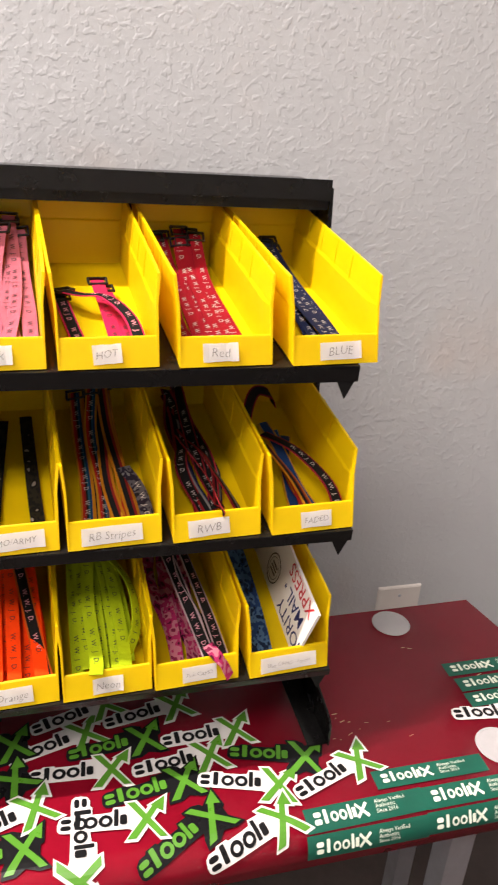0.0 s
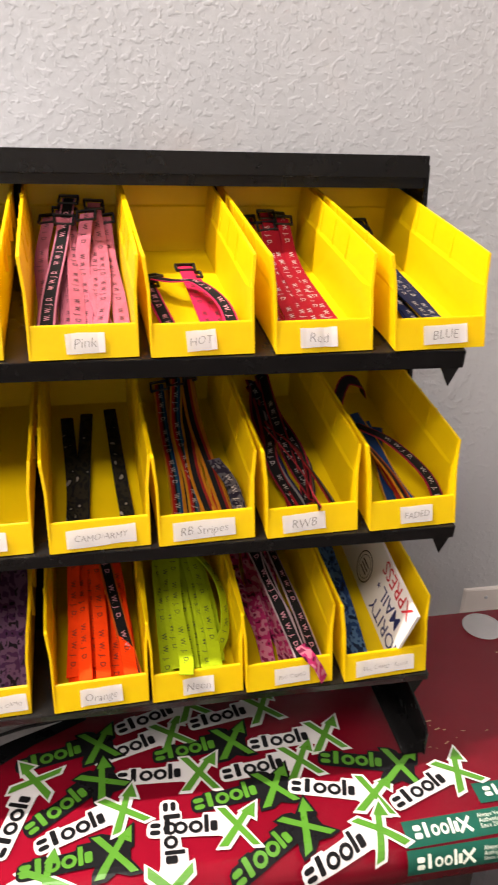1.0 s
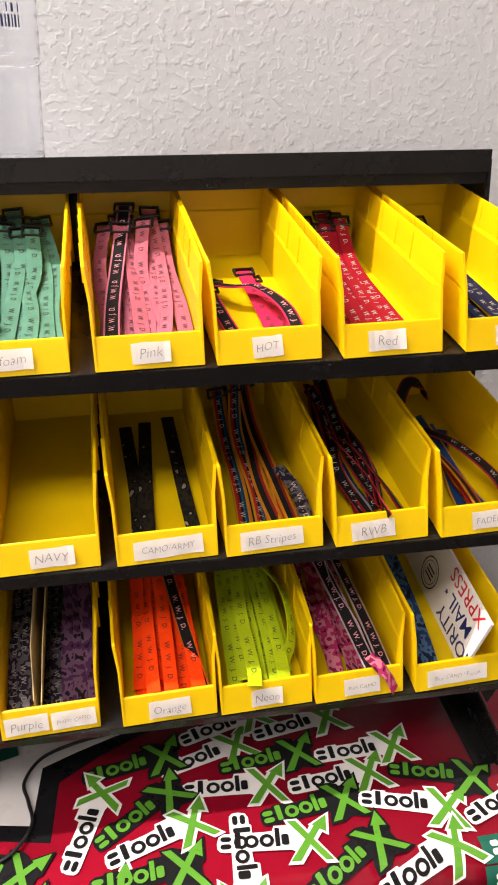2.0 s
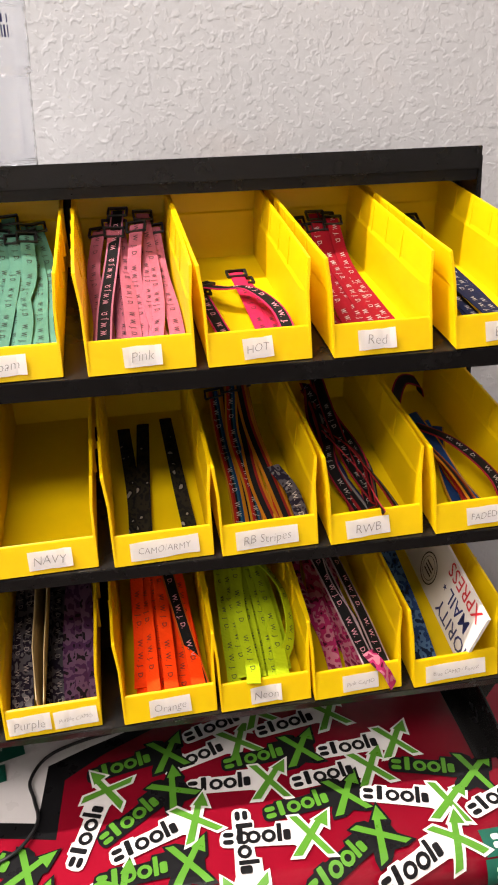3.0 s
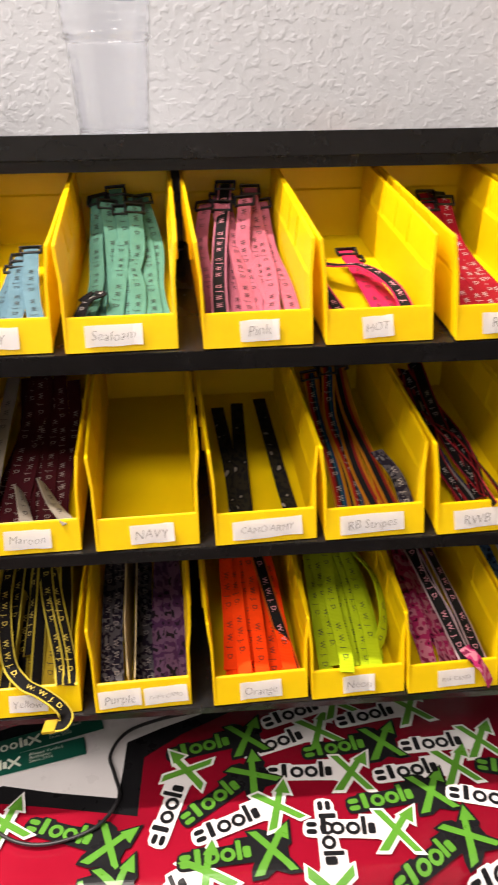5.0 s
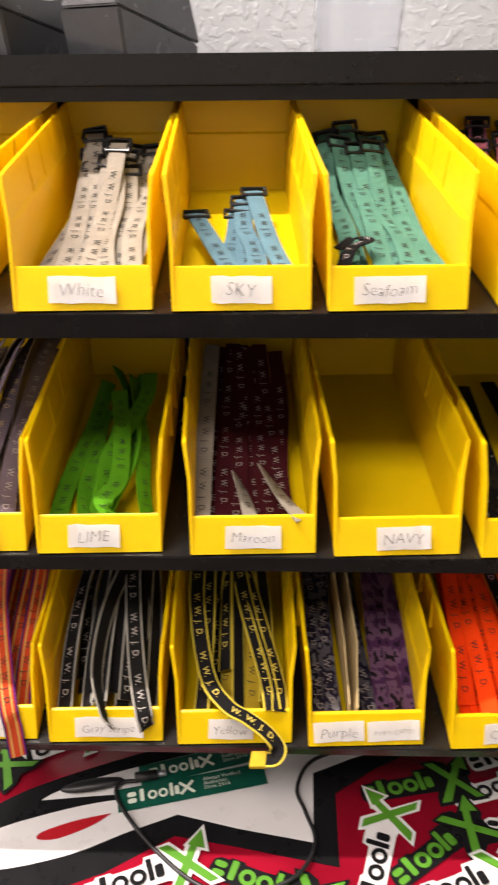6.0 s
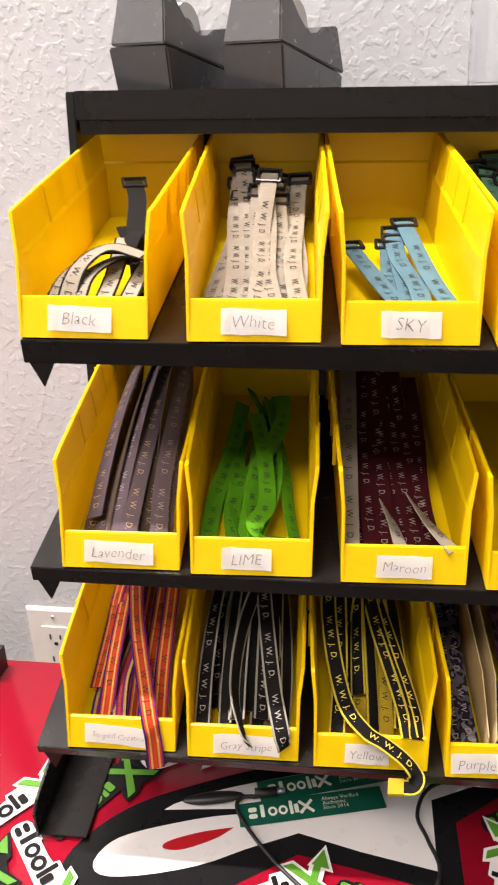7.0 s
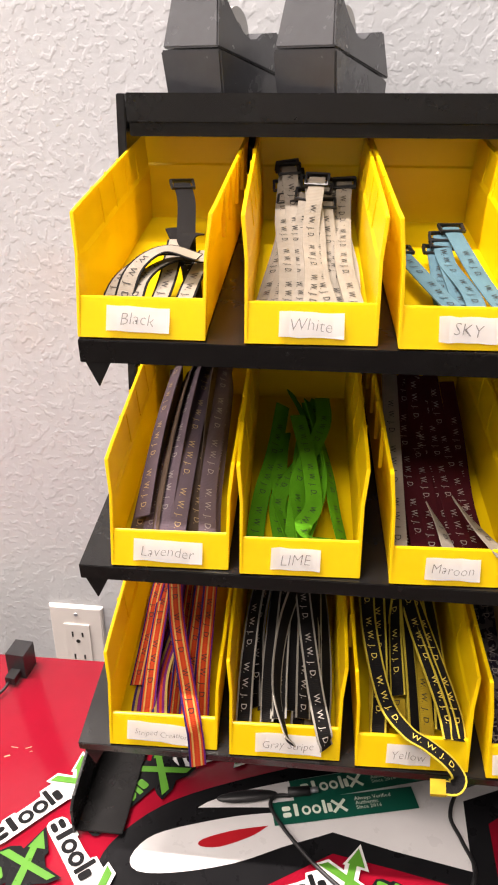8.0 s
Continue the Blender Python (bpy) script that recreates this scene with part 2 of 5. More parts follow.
def empty(name, m=None):
    ob = new(name)
    ob.empty_display_size = 0.02
    if m is not None:
        ob.matrix_world = m
    return ob


def box(bm, x0, x1, y0, y1, z0, z1):
    v = [bm.verts.new(p) for p in ((x0, y0, z0), (x1, y0, z0), (x1, y1, z0), (x0, y1, z0), (x0, y0, z1), (x1, y0, z1), (x1, y1, z1), (x0, y1, z1))]
    for f in ((3, 2, 1, 0), (4, 5, 6, 7), (0, 1, 5, 4), (1, 2, 6, 5), (2, 3, 7, 6), (3, 0, 4, 7)):
        bm.faces.new([v[i] for i in f])
    return v


def loft(bm, a, b, closed=True):
    """Joins two equal loops of points by a skin, with caps."""
    va, vb = [bm.verts.new(p) for p in a], [bm.verts.new(p) for p in b]
    n = len(a)
    for i in range(n if closed else n - 1):
        j = (i + 1) % n
        bm.faces.new((va[i], va[j], vb[j], vb[i]))
    if closed:
        bm.faces.new(va[::-1])
        bm.faces.new(vb)
    return va, vb


def skin(bm, loops):
    """A closed skin through several equal loops, capped at both ends."""
    vs = [[bm.verts.new(p) for p in lp] for lp in loops]
    n = len(loops[0])
    for a, b in zip(vs, vs[1:]):
        for i in range(n):
            bm.faces.new((a[i], a[(i + 1) % n], b[(i + 1) % n], b[i]))
    bm.faces.new(vs[0][::-1])
    bm.faces.new(vs[-1])


def tidy(bm):
    bmesh.ops.recalc_face_normals(bm, faces=bm.faces[:])
    return bm


def soften(bm, width, segments=1, angle=0.6):
    edges = [e for e in bm.edges if len(e.link_faces) == 2 and e.calc_face_angle(0) > angle]
    bmesh.ops.bevel(bm, geom=edges, offset=width, segments=segments, affect="EDGES", clamp_overlap=True)
    return bm


def prism(bm, pts, x0, x1):
    """A yz outline drawn through x0 to x1."""
    return loft(bm, [(x0, y, z) for y, z in pts], [(x1, y, z) for y, z in pts])


def tube(points, radius, sides=8):
    bm = bmesh.new()
    pts = [Vector(p) for p in points]
    rings = []
    for i, p in enumerate(pts):
        d = (pts[min(i + 1, len(pts) - 1)] - pts[max(i - 1, 0)]).normalized()
        side = d.cross(Vector((0, 0, 1)))
        side = side.normalized() if side.length > 1e-4 else Vector((1, 0, 0))
        up = side.cross(d)
        rings.append([bm.verts.new(p + radius * (math.cos(a) * side + math.sin(a) * up)) for a in [2 * math.pi * k / sides for k in range(sides)]])
    for a, b in zip(rings, rings[1:]):
        for k in range(sides):
            bm.faces.new((a[k], a[(k + 1) % sides], b[(k + 1) % sides], b[k]))
    bm.faces.new(rings[0][::-1])
    bm.faces.new(rings[-1])
    for f in bm.faces:
        f.smooth = True
    return tidy(bm)


def spline(ctrl, n):
    """n points on a smooth curve through the given ones."""
    c = [Vector(p) for p in ctrl]
    c = [2 * c[0] - c[1]] + c + [2 * c[-1] - c[-2]]
    out, spans = [], len(c) - 3
    for k in range(n):
        s = k / (n - 1) * spans
        i = min(int(s), spans - 1)
        t = s - i
        a, b, d, e = c[i], c[i + 1], c[i + 2], c[i + 3]
        out.append(0.5 * (2 * b + (d - a) * t + (2 * a - 5 * b + 4 * d - e) * t * t + (3 * b - a - 3 * d + e) * t ** 3))
    return out


_text = {}


def letters(body, res=2, thin=0.0, shear=0.0):
    """Triangles of a line of writing, one unit high: points, faces and the width."""
    key = (body, res, thin, shear)
    if key not in _text:
        cu = bpy.data.curves.new("writing", "FONT")
        cu.body, cu.size, cu.resolution_u, cu.offset, cu.shear = body, 1.0, res, thin, shear
        ob = bpy.data.objects.new("writing", cu)
        scene.collection.objects.link(ob)
        me = bpy.data.meshes.new_from_object(ob.evaluated_get(bpy.context.evaluated_depsgraph_get()))
        pts = [v.co.copy() for v in me.vertices]
        faces = [tuple(p.vertices) for p in me.polygons]
        bpy.data.objects.remove(ob)
        bpy.data.meshes.remove(me)
        bpy.data.curves.remove(cu)
        x0, x1 = min(p.x for p in pts), max(p.x for p in pts)
        _text[key] = ([Vector((p.x - x0, p.y, 0)) for p in pts], faces, x1 - x0)
    return _text[key]


def lay_letters(bm, data, place):
    pts, faces, _ = data
    vs = [bm.verts.new(place(p)) for p in pts]
    for f in faces:
        try:
            bm.faces.new([vs[i] for i in f])
        except ValueError:
            pass


# ---- the room ----
WALL_Y, TOP_Z = 1.0, 0.75


def slab(name, material, x0, x1, y0, y1, z0, z1, label, category):
    bm = bmesh.new()
    box(bm, x0, x1, y0, y1, z0, z1)
    return tagged(finish(name, bm, material), label, category, kind="structure")


slab("wall_north", MAT_WALL, -2.6, 2.6, WALL_Y, WALL_Y + 0.12, 0, 3.9, "white painted wall with knockdown plaster texture", "wall")
# Unseen walls added to close the room; the white west one bounces light rightwards.
slab("wall_south", MAT_PLAIN, -2.6, 2.6, -3.12, -3.0, 0, 3.9, "unseen plain wall added to close the room, its tone set for bounced light", "wall")
slab("wall_west", MAT_CEIL, -2.72, -2.6, -3.12, WALL_Y + 0.12, 0, 3.9, "unseen plain wall added to close the room, its tone set for bounced light", "wall")
slab("wall_east", MAT_PLAIN, 2.6, 2.72, -3.12, WALL_Y + 0.12, 0, 3.9, "unseen plain wall added to close the room, its tone set for bounced light", "wall")
slab("floor", MAT_FLOOR, -2.72, 2.72, -3.12, WALL_Y + 0.12, -0.1, 0, "dark brown smooth floor", "floor")
slab("ceiling", MAT_CEIL, -2.72, 2.72, -3.12, WALL_Y + 0.12, 3.9, 4.0, "plain white ceiling", "ceiling")

# ---- the red table ----
NOSE_Y, NOSE_R = 0.53, 0.030


def on_table(x, y, lift=0.0):
    """A point of the table's top, which rolls over at its front edge."""
    if y >= NOSE_Y:
        return Vector((x, y, TOP_Z + lift))
    a = (NOSE_Y - y) / NOSE_R
    if a > math.pi / 2:
        return Vector((x, NOSE_Y - NOSE_R - lift, TOP_Z - NOSE_R - (a - math.pi / 2) * NOSE_R))
    return Vector((x, NOSE_Y - (NOSE_R + lift) * math.sin(a), TOP_Z - NOSE_R + (NOSE_R + lift) * math.cos(a)))


def build_table():
    table = empty("table", pose(-0.2, 0.68, 0))
    inv = table.matrix_world.inverted()
    bm = bmesh.new()

    def profile(xf, back):
        pts = [(back, TOP_Z - 0.028), (back, TOP_Z - 0.002), (back - 0.002, TOP_Z)]
        pts += [(NOSE_Y - NOSE_R * math.sin(a), TOP_Z - NOSE_R + NOSE_R * math.cos(a)) for a in [i * math.pi / 24 for i in range(13)]]
        pts += [(NOSE_Y - NOSE_R, TOP_Z - 0.045), (NOSE_Y - NOSE_R + 0.018, TOP_Z - 0.045), (NOSE_Y - NOSE_R + 0.02, TOP_Z - 0.028)]
        return [inv @ Vector((xf(y), y, z)) for y, z in pts]

    loft(bm, profile(lambda y: -1.15, 0.832), profile(lambda y: 0.652 + 0.20 * (0.852 - y), 0.852))
    tidy(bm)
    for f in bm.faces:
        f.smooth = len(f.verts) == 4
    part("tabletop", bm, MAT_TABLE, table)
    for x, y in ((0.487, 0.545), (-1.05, 0.56), (0.60, 0.80), (-1.05, 0.80)):
        bm = bmesh.new()
        box(bm, x - 0.016, x + 0.016, y - 0.016, y + 0.016, 0, TOP_Z - 0.0285)
        soften(bm, 0.004, 2)
        bm.transform(inv)
        part("leg", bm, MAT_STEEL, table)
    bm = bmesh.new()
    box(bm, -1.04, 0.60, 0.79, 0.81, 0.62, TOP_Z - 0.0285)
    bm.transform(inv)
    part("rear_rail", bm, MAT_EDGE, table)
    for x, y in ((0.506, 0.815), (0.541, 0.574)):
        bm = bmesh.new()
        ring = [[(x + r * math.cos(a), y + r * math.sin(a), TOP_Z + h) for a in [2 * math.pi * k / 32 for k in range(32)]] for r, h in ((0.0285, 0.0003), (0.0278, 0.0012), (0.0255, 0.0012), (0.025, 0.0007))]
        vs = [[bm.verts.new(p) for p in r] for r in ring]
        for a, b in zip(vs, vs[1:]):
            for k in range(32):
                bm.faces.new((a[k], a[(k + 1) % 32], b[(k + 1) % 32], b[k]))
        bm.faces.new(vs[-1])
        bm.transform(inv)
        part("grommet_cover", tidy(bm), MAT_GREYDISC, table, "round grey grommet cover")
    tagged(table, "glossy red table covered in stickers, rolled front edge", "table")


build_table()

# ---- printed graphic and stickers on the table ----


def decal(bm, outline, lift):
    """A flat outline laid on the table."""
    vs = [bm.verts.new(on_table(x, y, lift)) for x, y in outline]
    f = bm.faces.new(vs)
    f.normal_update()
    if f.normal.z < 0:
        f.normal_flip()
    return bm


def curve2(ctrl, n):
    return [(p.x, p.y) for p in spline([(x, y, 0) for x, y in ctrl], n)]


def big_graphic():
    thing = empty("table_graphic", pose(-0.3, 0.65, TOP_Z))
    inv = thing.matrix_world.inverted()

    def piece(name, outline, lift, material, label):
        bm = decal(bmesh.new(), outline, lift)
        bmesh.ops.triangulate(bm, faces=bm.faces[:])
        bm.transform(inv)
        part(name, bm, material, thing, label)

    top = curve2([(-0.490, 0.555), (-0.498, 0.580), (-0.488, 0.612), (-0.447, 0.654), (-0.374, 0.690), (-0.283, 0.724), (-0.20, 0.745)], 28)
    low = curve2([(-0.345, 0.583), (-0.40, 0.561), (-0.45, 0.546), (-0.490, 0.555)], 12)
    piece("black_border", top + [(-0.045, 0.745), (-0.045, 0.722), (-0.102, 0.693), (-0.143, 0.664), (-0.145, 0.592), (-0.235, 0.609), (-0.289, 0.618)] + low[:-1], 0.0003, MAT_INK, "black outline of the printed shape")
    upper = curve2([(-0.314, 0.662), (-0.365, 0.657), (-0.418, 0.651)], 8) + curve2([(-0.410, 0.658), (-0.383, 0.672), (-0.328, 0.692), (-0.25, 0.716), (-0.20, 0.731)], 14)
    lower = curve2([(-0.166, 0.614), (-0.233, 0.626), (-0.289, 0.639)], 3) + curve2([(-0.300, 0.634), (-0.335, 0.619), (-0.374, 0.600), (-0.422, 0.586), (-0.458, 0.582), (-0.470, 0.592), (-0.462, 0.611), (-0.441, 0.625), (-0.390, 0.643), (-0.353, 0.652), (-0.318, 0.657)], 30)
    piece("white_field", lower + upper + [(-0.10, 0.731), (-0.072, 0.724), (-0.126, 0.703), (-0.163, 0.686)], 0.0006, MAT_VINYL, "white field of the printed shape")
    drop = curve2([(-0.349, 0.639), (-0.365, 0.626), (-0.392, 0.613), (-0.410, 0.612), (-0.408, 0.619), (-0.380, 0.631), (-0.349, 0.639)], 22)[:-1]
    piece("red_drop", drop, 0.0009, MAT_REDVINYL, "red pointed drop")
    tagged(thing, "large white and black printed graphic on the red tabletop", "decal")


big_graphic()


def rounded(cx, cy, w, h, r, n=4):
    r = min(r, w / 2, h / 2)
    out = []
    for qx, qy, a0 in ((1, 1, 0), (-1, 1, 90), (-1, -1, 180), (1, -1, 270)):
        for k in range(n + 1):
            a = radians(a0 + 90 * k / n)
            out.append((cx + qx * (w / 2 - r) + r * math.cos(a), cy + qy * (h / 2 - r) + r * math.sin(a)))
    return out


def bar_line(x0, y0, x1, y1, w):
    d = Vector((x1 - x0, y1 - y0)).normalized()
    n = Vector((-d.y, d.x)) * w / 2
    return [(x0 - n.x, y0 - n.y), (x1 - n.x, y1 - n.y), (x1 + n.x, y1 + n.y), (x0 + n.x, y0 + n.y)]


def meet(p, q, r, t):
    """Where the line p-q meets the line r-t."""
    a, b = (q[0] - p[0], q[1] - p[1]), (t[0] - r[0], t[1] - r[1])
    k = ((r[0] - p[0]) * b[1] - (r[1] - p[1]) * b[0]) / (a[0] * b[1] - a[1] * b[0])
    return (p[0] + k * a[0], p[1] + k * a[1])


def cross_outline(g):
    """Two crossing strokes as one outline, the rising one ends in an arrow head: its right side, then its left side."""
    a0, a1, a2, a3 = (0.78 - g, 0.25 + 0.8 * g), (1.17, -0.25 - g), (1.26 + 1.5 * g, -0.25 - g), (0.88 + 0.6 * g, 0.25 + g)
    b0, b1, b2, b3 = (0.78 - g, -0.25 - g), (0.89 + 0.6 * g, -0.25 - g), (1.17 + g, 0.17 - g), (1.105 - g, 0.20 + g)
    c0, c1, c2 = (1.065 - 1.3 * g, 0.19 + 0.2 * g), (1.22 + 0.8 * g, 0.09 - 1.2 * g), (1.245 + 1.1 * g, 0.31 + 1.3 * g)
    right = [b0, b1, meet(b1, b2, a0, a1), a1, a2, meet(a2, a3, b1, b2), meet(b1, b2, c0, c1), c1, c2]
    left = [c0, meet(b0, b3, c0, c1), meet(a2, a3, b0, b3), a3, a0]
    return right, left, meet(a0, a1, b0, b3)


STACK = [0]


def die_cut(x, y, angle, dark, length=0.087):
    """A die-cut sticker: a word drawn as plain bars, then a green crossed arrow."""
    STACK[0] += 1
    base = 0.0009 + 0.00022 * STACK[0] % 0.0030
    thing = empty("die_cut_sticker", pose(x, y, TOP_Z))
    inv = thing.matrix_world.inverted()
    ca, sa = math.cos(radians(angle)), math.sin(radians(angle))

    def lay(name, outlines, lift, material):
        bm = bmesh.new()
        for k, o in enumerate(outlines):
            f = bm.faces.new([bm.verts.new((x + length * (u * ca - v * sa), y + length * (u * sa + v * ca), lift + 0.00003 * k)) for u, v in o])
            f.normal_update()
            if f.normal.z < 0:
                f.normal_flip()
        if min(v.co.y for v in bm.verts) < NOSE_Y:
            for k in range(12):
                bmesh.ops.bisect_plane(bm, geom=bm.verts[:] + bm.edges[:] + bm.faces[:], plane_co=(0, NOSE_Y - 0.005 * k, 0), plane_no=(0, 1, 0))
        for v in bm.verts:
            v.co = on_table(v.co.x, v.co.y, v.co.z)
        bm.transform(inv)
        part(name, bm, material, thing)

    mid = 0.02
    glyphs = [rounded(0.065, mid + dv, 0.125, 0.080, 0.036) for dv in (-0.056, 0.056)]
    glyphs += [rounded(0.20, mid + 0.03, 0.066, 0.25, 0.02), rounded(0.655, mid + 0.05, 0.055, 0.29, 0.012)]
    for cx in (0.355, 0.530):
        for k in range(12):
            a, b = 2 * math.pi * k / 12, 2 * math.pi * (k + 1) / 12
            glyphs.append([(cx + q * 0.82 * math.cos(t), mid + q * math.sin(t)) for q, t in ((0.050, a), (0.104, a), (0.104, b), (0.050, b))])
    glyphs += [rounded(0.740, mid, 0.085, 0.17, 0.03)]
    glyphs = [[(u, mid + 0.80 * (v - mid)) for u, v in o] for o in glyphs]
    right, left, _ = cross_outline(0.034)
    if dark:
        right[2], right[5:7] = (1.02, -0.225), [(1.19, -0.10), (1.20, 0.02)]
        left[1:3] = [(1.0, 0.24)]
    word_low = [(-0.036, 0.02), (-0.030, -0.05), (0.0, -0.084), (0.06, -0.094), (0.30, -0.095), (0.55, -0.097), (0.80, -0.104)] + ([(0.76, -0.18)] if dark else [(0.846, -0.124)])
    word_top = [(0.775, 0.206), (0.622, 0.206), (0.600, 0.142), (0.50, 0.134), (0.30, 0.134), (0.285, 0.158), (0.145, 0.160), (0.125, 0.134), (0.04, 0.134), (-0.016, 0.100)]
    back = [word_low + right + left + word_top]
    lay("backing", back, base, MAT_INK if dark else MAT_VINYL)
    lay("word_print", glyphs, base + 0.0004, MAT_LIME if dark else MAT_INK)
    right, left, inner = cross_outline(0.0)
    lay("crossed_arrow", [right + left + [inner]], base + 0.0008, MAT_LIME)
    what = "black die-cut sticker with green bars and green crossed arrow" if dark else "white die-cut sticker with black bars and green crossed arrow"
    tagged(thing, what, "sticker", "die-cut stickers on the table")


DIECUTS = """-0.008 0.696 18 w, 0.076 0.691 10 w, -0.032 0.658 17 w, 0.140 0.653 2 w, -0.010 0.630 -3 w, 0.103 0.617 5 w, 0.173 0.592 -15 w,
-0.123 0.557 72 w, 0.041 0.593 -92 w, -0.087 0.560 20 w, 0.021 0.562 -5 w, 0.168 0.496 21 w, 0.276 0.552 20 w, -0.357 0.559 21 w,
-0.596 0.596 50 w, -0.549 0.618 -48 w, -0.459 0.691 28 w, 0.570 0.642 6 w, 0.510 0.628 -7 w, -0.155 0.487 27 w"""
DARKCUTS = """-0.116 0.662 12 d, 0.032 0.653 6 d, -0.098 0.580 35 d, 0.068 0.584 7 d, 0.214 0.623 -15 d, -0.102 0.536 5 d, -0.253 0.588 -19 d,
0.099 0.502 28 d, -0.511 0.614 56 d, -0.635 0.530 31 d, -0.245 0.500 12 d"""
for _row in (DARKCUTS + "," + DIECUTS).replace("\n", " ").split(","):
    _x, _y, _a, _k = _row.split()
    die_cut(float(_x), float(_y), float(_a), _k == "d")


def rect_sticker(x, y, angle, w=0.141, h=0.0245):
    """A dark green strip sticker; x, y is its far left corner."""
    STACK[0] += 1
    base = 0.0012 + 0.0002 * (STACK[0] % 7)
    thing = empty("strip_sticker", pose(x, y, TOP_Z))
    inv = thing.matrix_world.inverted()
    ca, sa = math.cos(radians(angle)), math.sin(radians(angle))

    def put(u, v, lift):
        return inv @ on_table(x + u * ca - v * sa, y + u * sa + v * ca, base + lift)

    bm = bmesh.new()
    for j in range(16):
        v0, v1 = -h + j * h / 16, -h + (j + 1) * h / 16
        bm.faces.new([bm.verts.new(put(u, v, 0)) for u, v in ((0, v0), (w, v0), (w, v1), (0, v1))])
    part("strip", bm, MAT_DKGREEN, thing)
    bm = bmesh.new()
    for dv in (-0.0034, 0.0034):
        bm.faces.new([bm.verts.new(put(u, v, 0.0010)) for u, v in rounded(0.0135, -h / 2 + dv, 0.0082, 0.0050, 0.002)])
    for cx in (0.0325, 0.0425):
        for k in range(12):
            a, b = 2 * math.pi * k / 12, 2 * math.pi * (k + 1) / 12
            bm.faces.new([bm.verts.new(put(cx + q * 0.9 * math.cos(t), -h / 2 - 0.0006 + q * math.sin(t), 0.0010)) for q, t in ((0.0026, a), (0.0050, a), (0.0050, b), (0.0026, b))])
    for cx, bw, bh in ((0.0228, 0.0038, 0.0135), (0.0505, 0.0032, 0.0145)):
        bm.faces.new([bm.verts.new(put(u, v, 0.0010)) for u, v in rounded(cx, -h / 2 + 0.001, bw, bh, 0.001)])
    bm.faces.new([bm.verts.new(put(u, v, 0.0010)) for u, v in rounded(0.0555, -h / 2 - 0.0006, 0.0042, 0.0095, 0.001)])
    part("word_print", bm, MAT_PALE, thing)
    bm = bmesh.new()
    for k, sg in enumerate((1, -1)):
        o = bar_line(0.0585, -h / 2 - sg * 0.0065, 0.0715, -h / 2 + sg * 0.0065, 0.003)
        bm.faces.new([bm.verts.new(put(u, v, 0.0010 + 0.00005 * k)) for u, v in o])
    part("cross_print", bm, MAT_PALE, thing)
    bm = bmesh.new()
    for k, line in enumerate(("Always Verified", "Authentic", "Since 2016")):
        lay_letters(bm, letters(line, 1), lambda p, k=k: put(0.081 + 0.0058 * p.x, -0.0085 - 0.0048 * k + 0.0058 * p.y, 0.0010))
    part("lettering", bm, MAT_PALE, thing)
    tagged(thing, "dark green strip sticker with pale lettering", "sticker", "strip stickers on the table")


for _x, _y, _a in ((0.367, 0.566, 0), (0.274, 0.533, 1), (0.272, 0.507, 0), (0.415, 0.535, 0), (0.413, 0.508, 0), (0.538, 0.718, 0), (0.541, 0.688, 0), (0.540, 0.660, 1), (-0.333, 0.689, 17), (-0.349, 0.662, 14)):
    rect_sticker(_x, _y, _a)


def scuffs():
    bm = bmesh.new()
    rnd = random.Random(4)
    for cx, cy, n, spread in ((0.378, 0.622, 12, 0.035), (0.504, 0.757, 3, 0.006), (-0.62, 0.70, 4, 0.012), (0.25, 0.735, 6, 0.03), (0.55, 0.68, 5, 0.05)):
        for _ in range(n):
            x, y = cx + rnd.gauss(0, spread), cy + rnd.gauss(0, spread * 0.5)
            a, l, w = rnd.uniform(-0.4, 0.5), rnd.uniform(0.001, 0.008), rnd.uniform(0.0004, 0.0014)
            o = bar_line(x, y, x + l * math.cos(a), y + l * math.sin(a), w)
            decal(bm, o, 0.0004)
    tagged(finish("table_scuffs", bm, MAT_CRUMB), "small pale scratches and chips in the red tabletop", "scratches", kind="stuff")


scuffs()

# ---- the black rack ----
LEAN_BACK = 0.138
SLOPE = 0.176
ROWS_YZ = ((0.6534, 1.2166), (0.629, 1.0438), (0.606, 0.879))


def panel_y(z):
    return 0.9215 - LEAN_BACK * (1.34 - z)


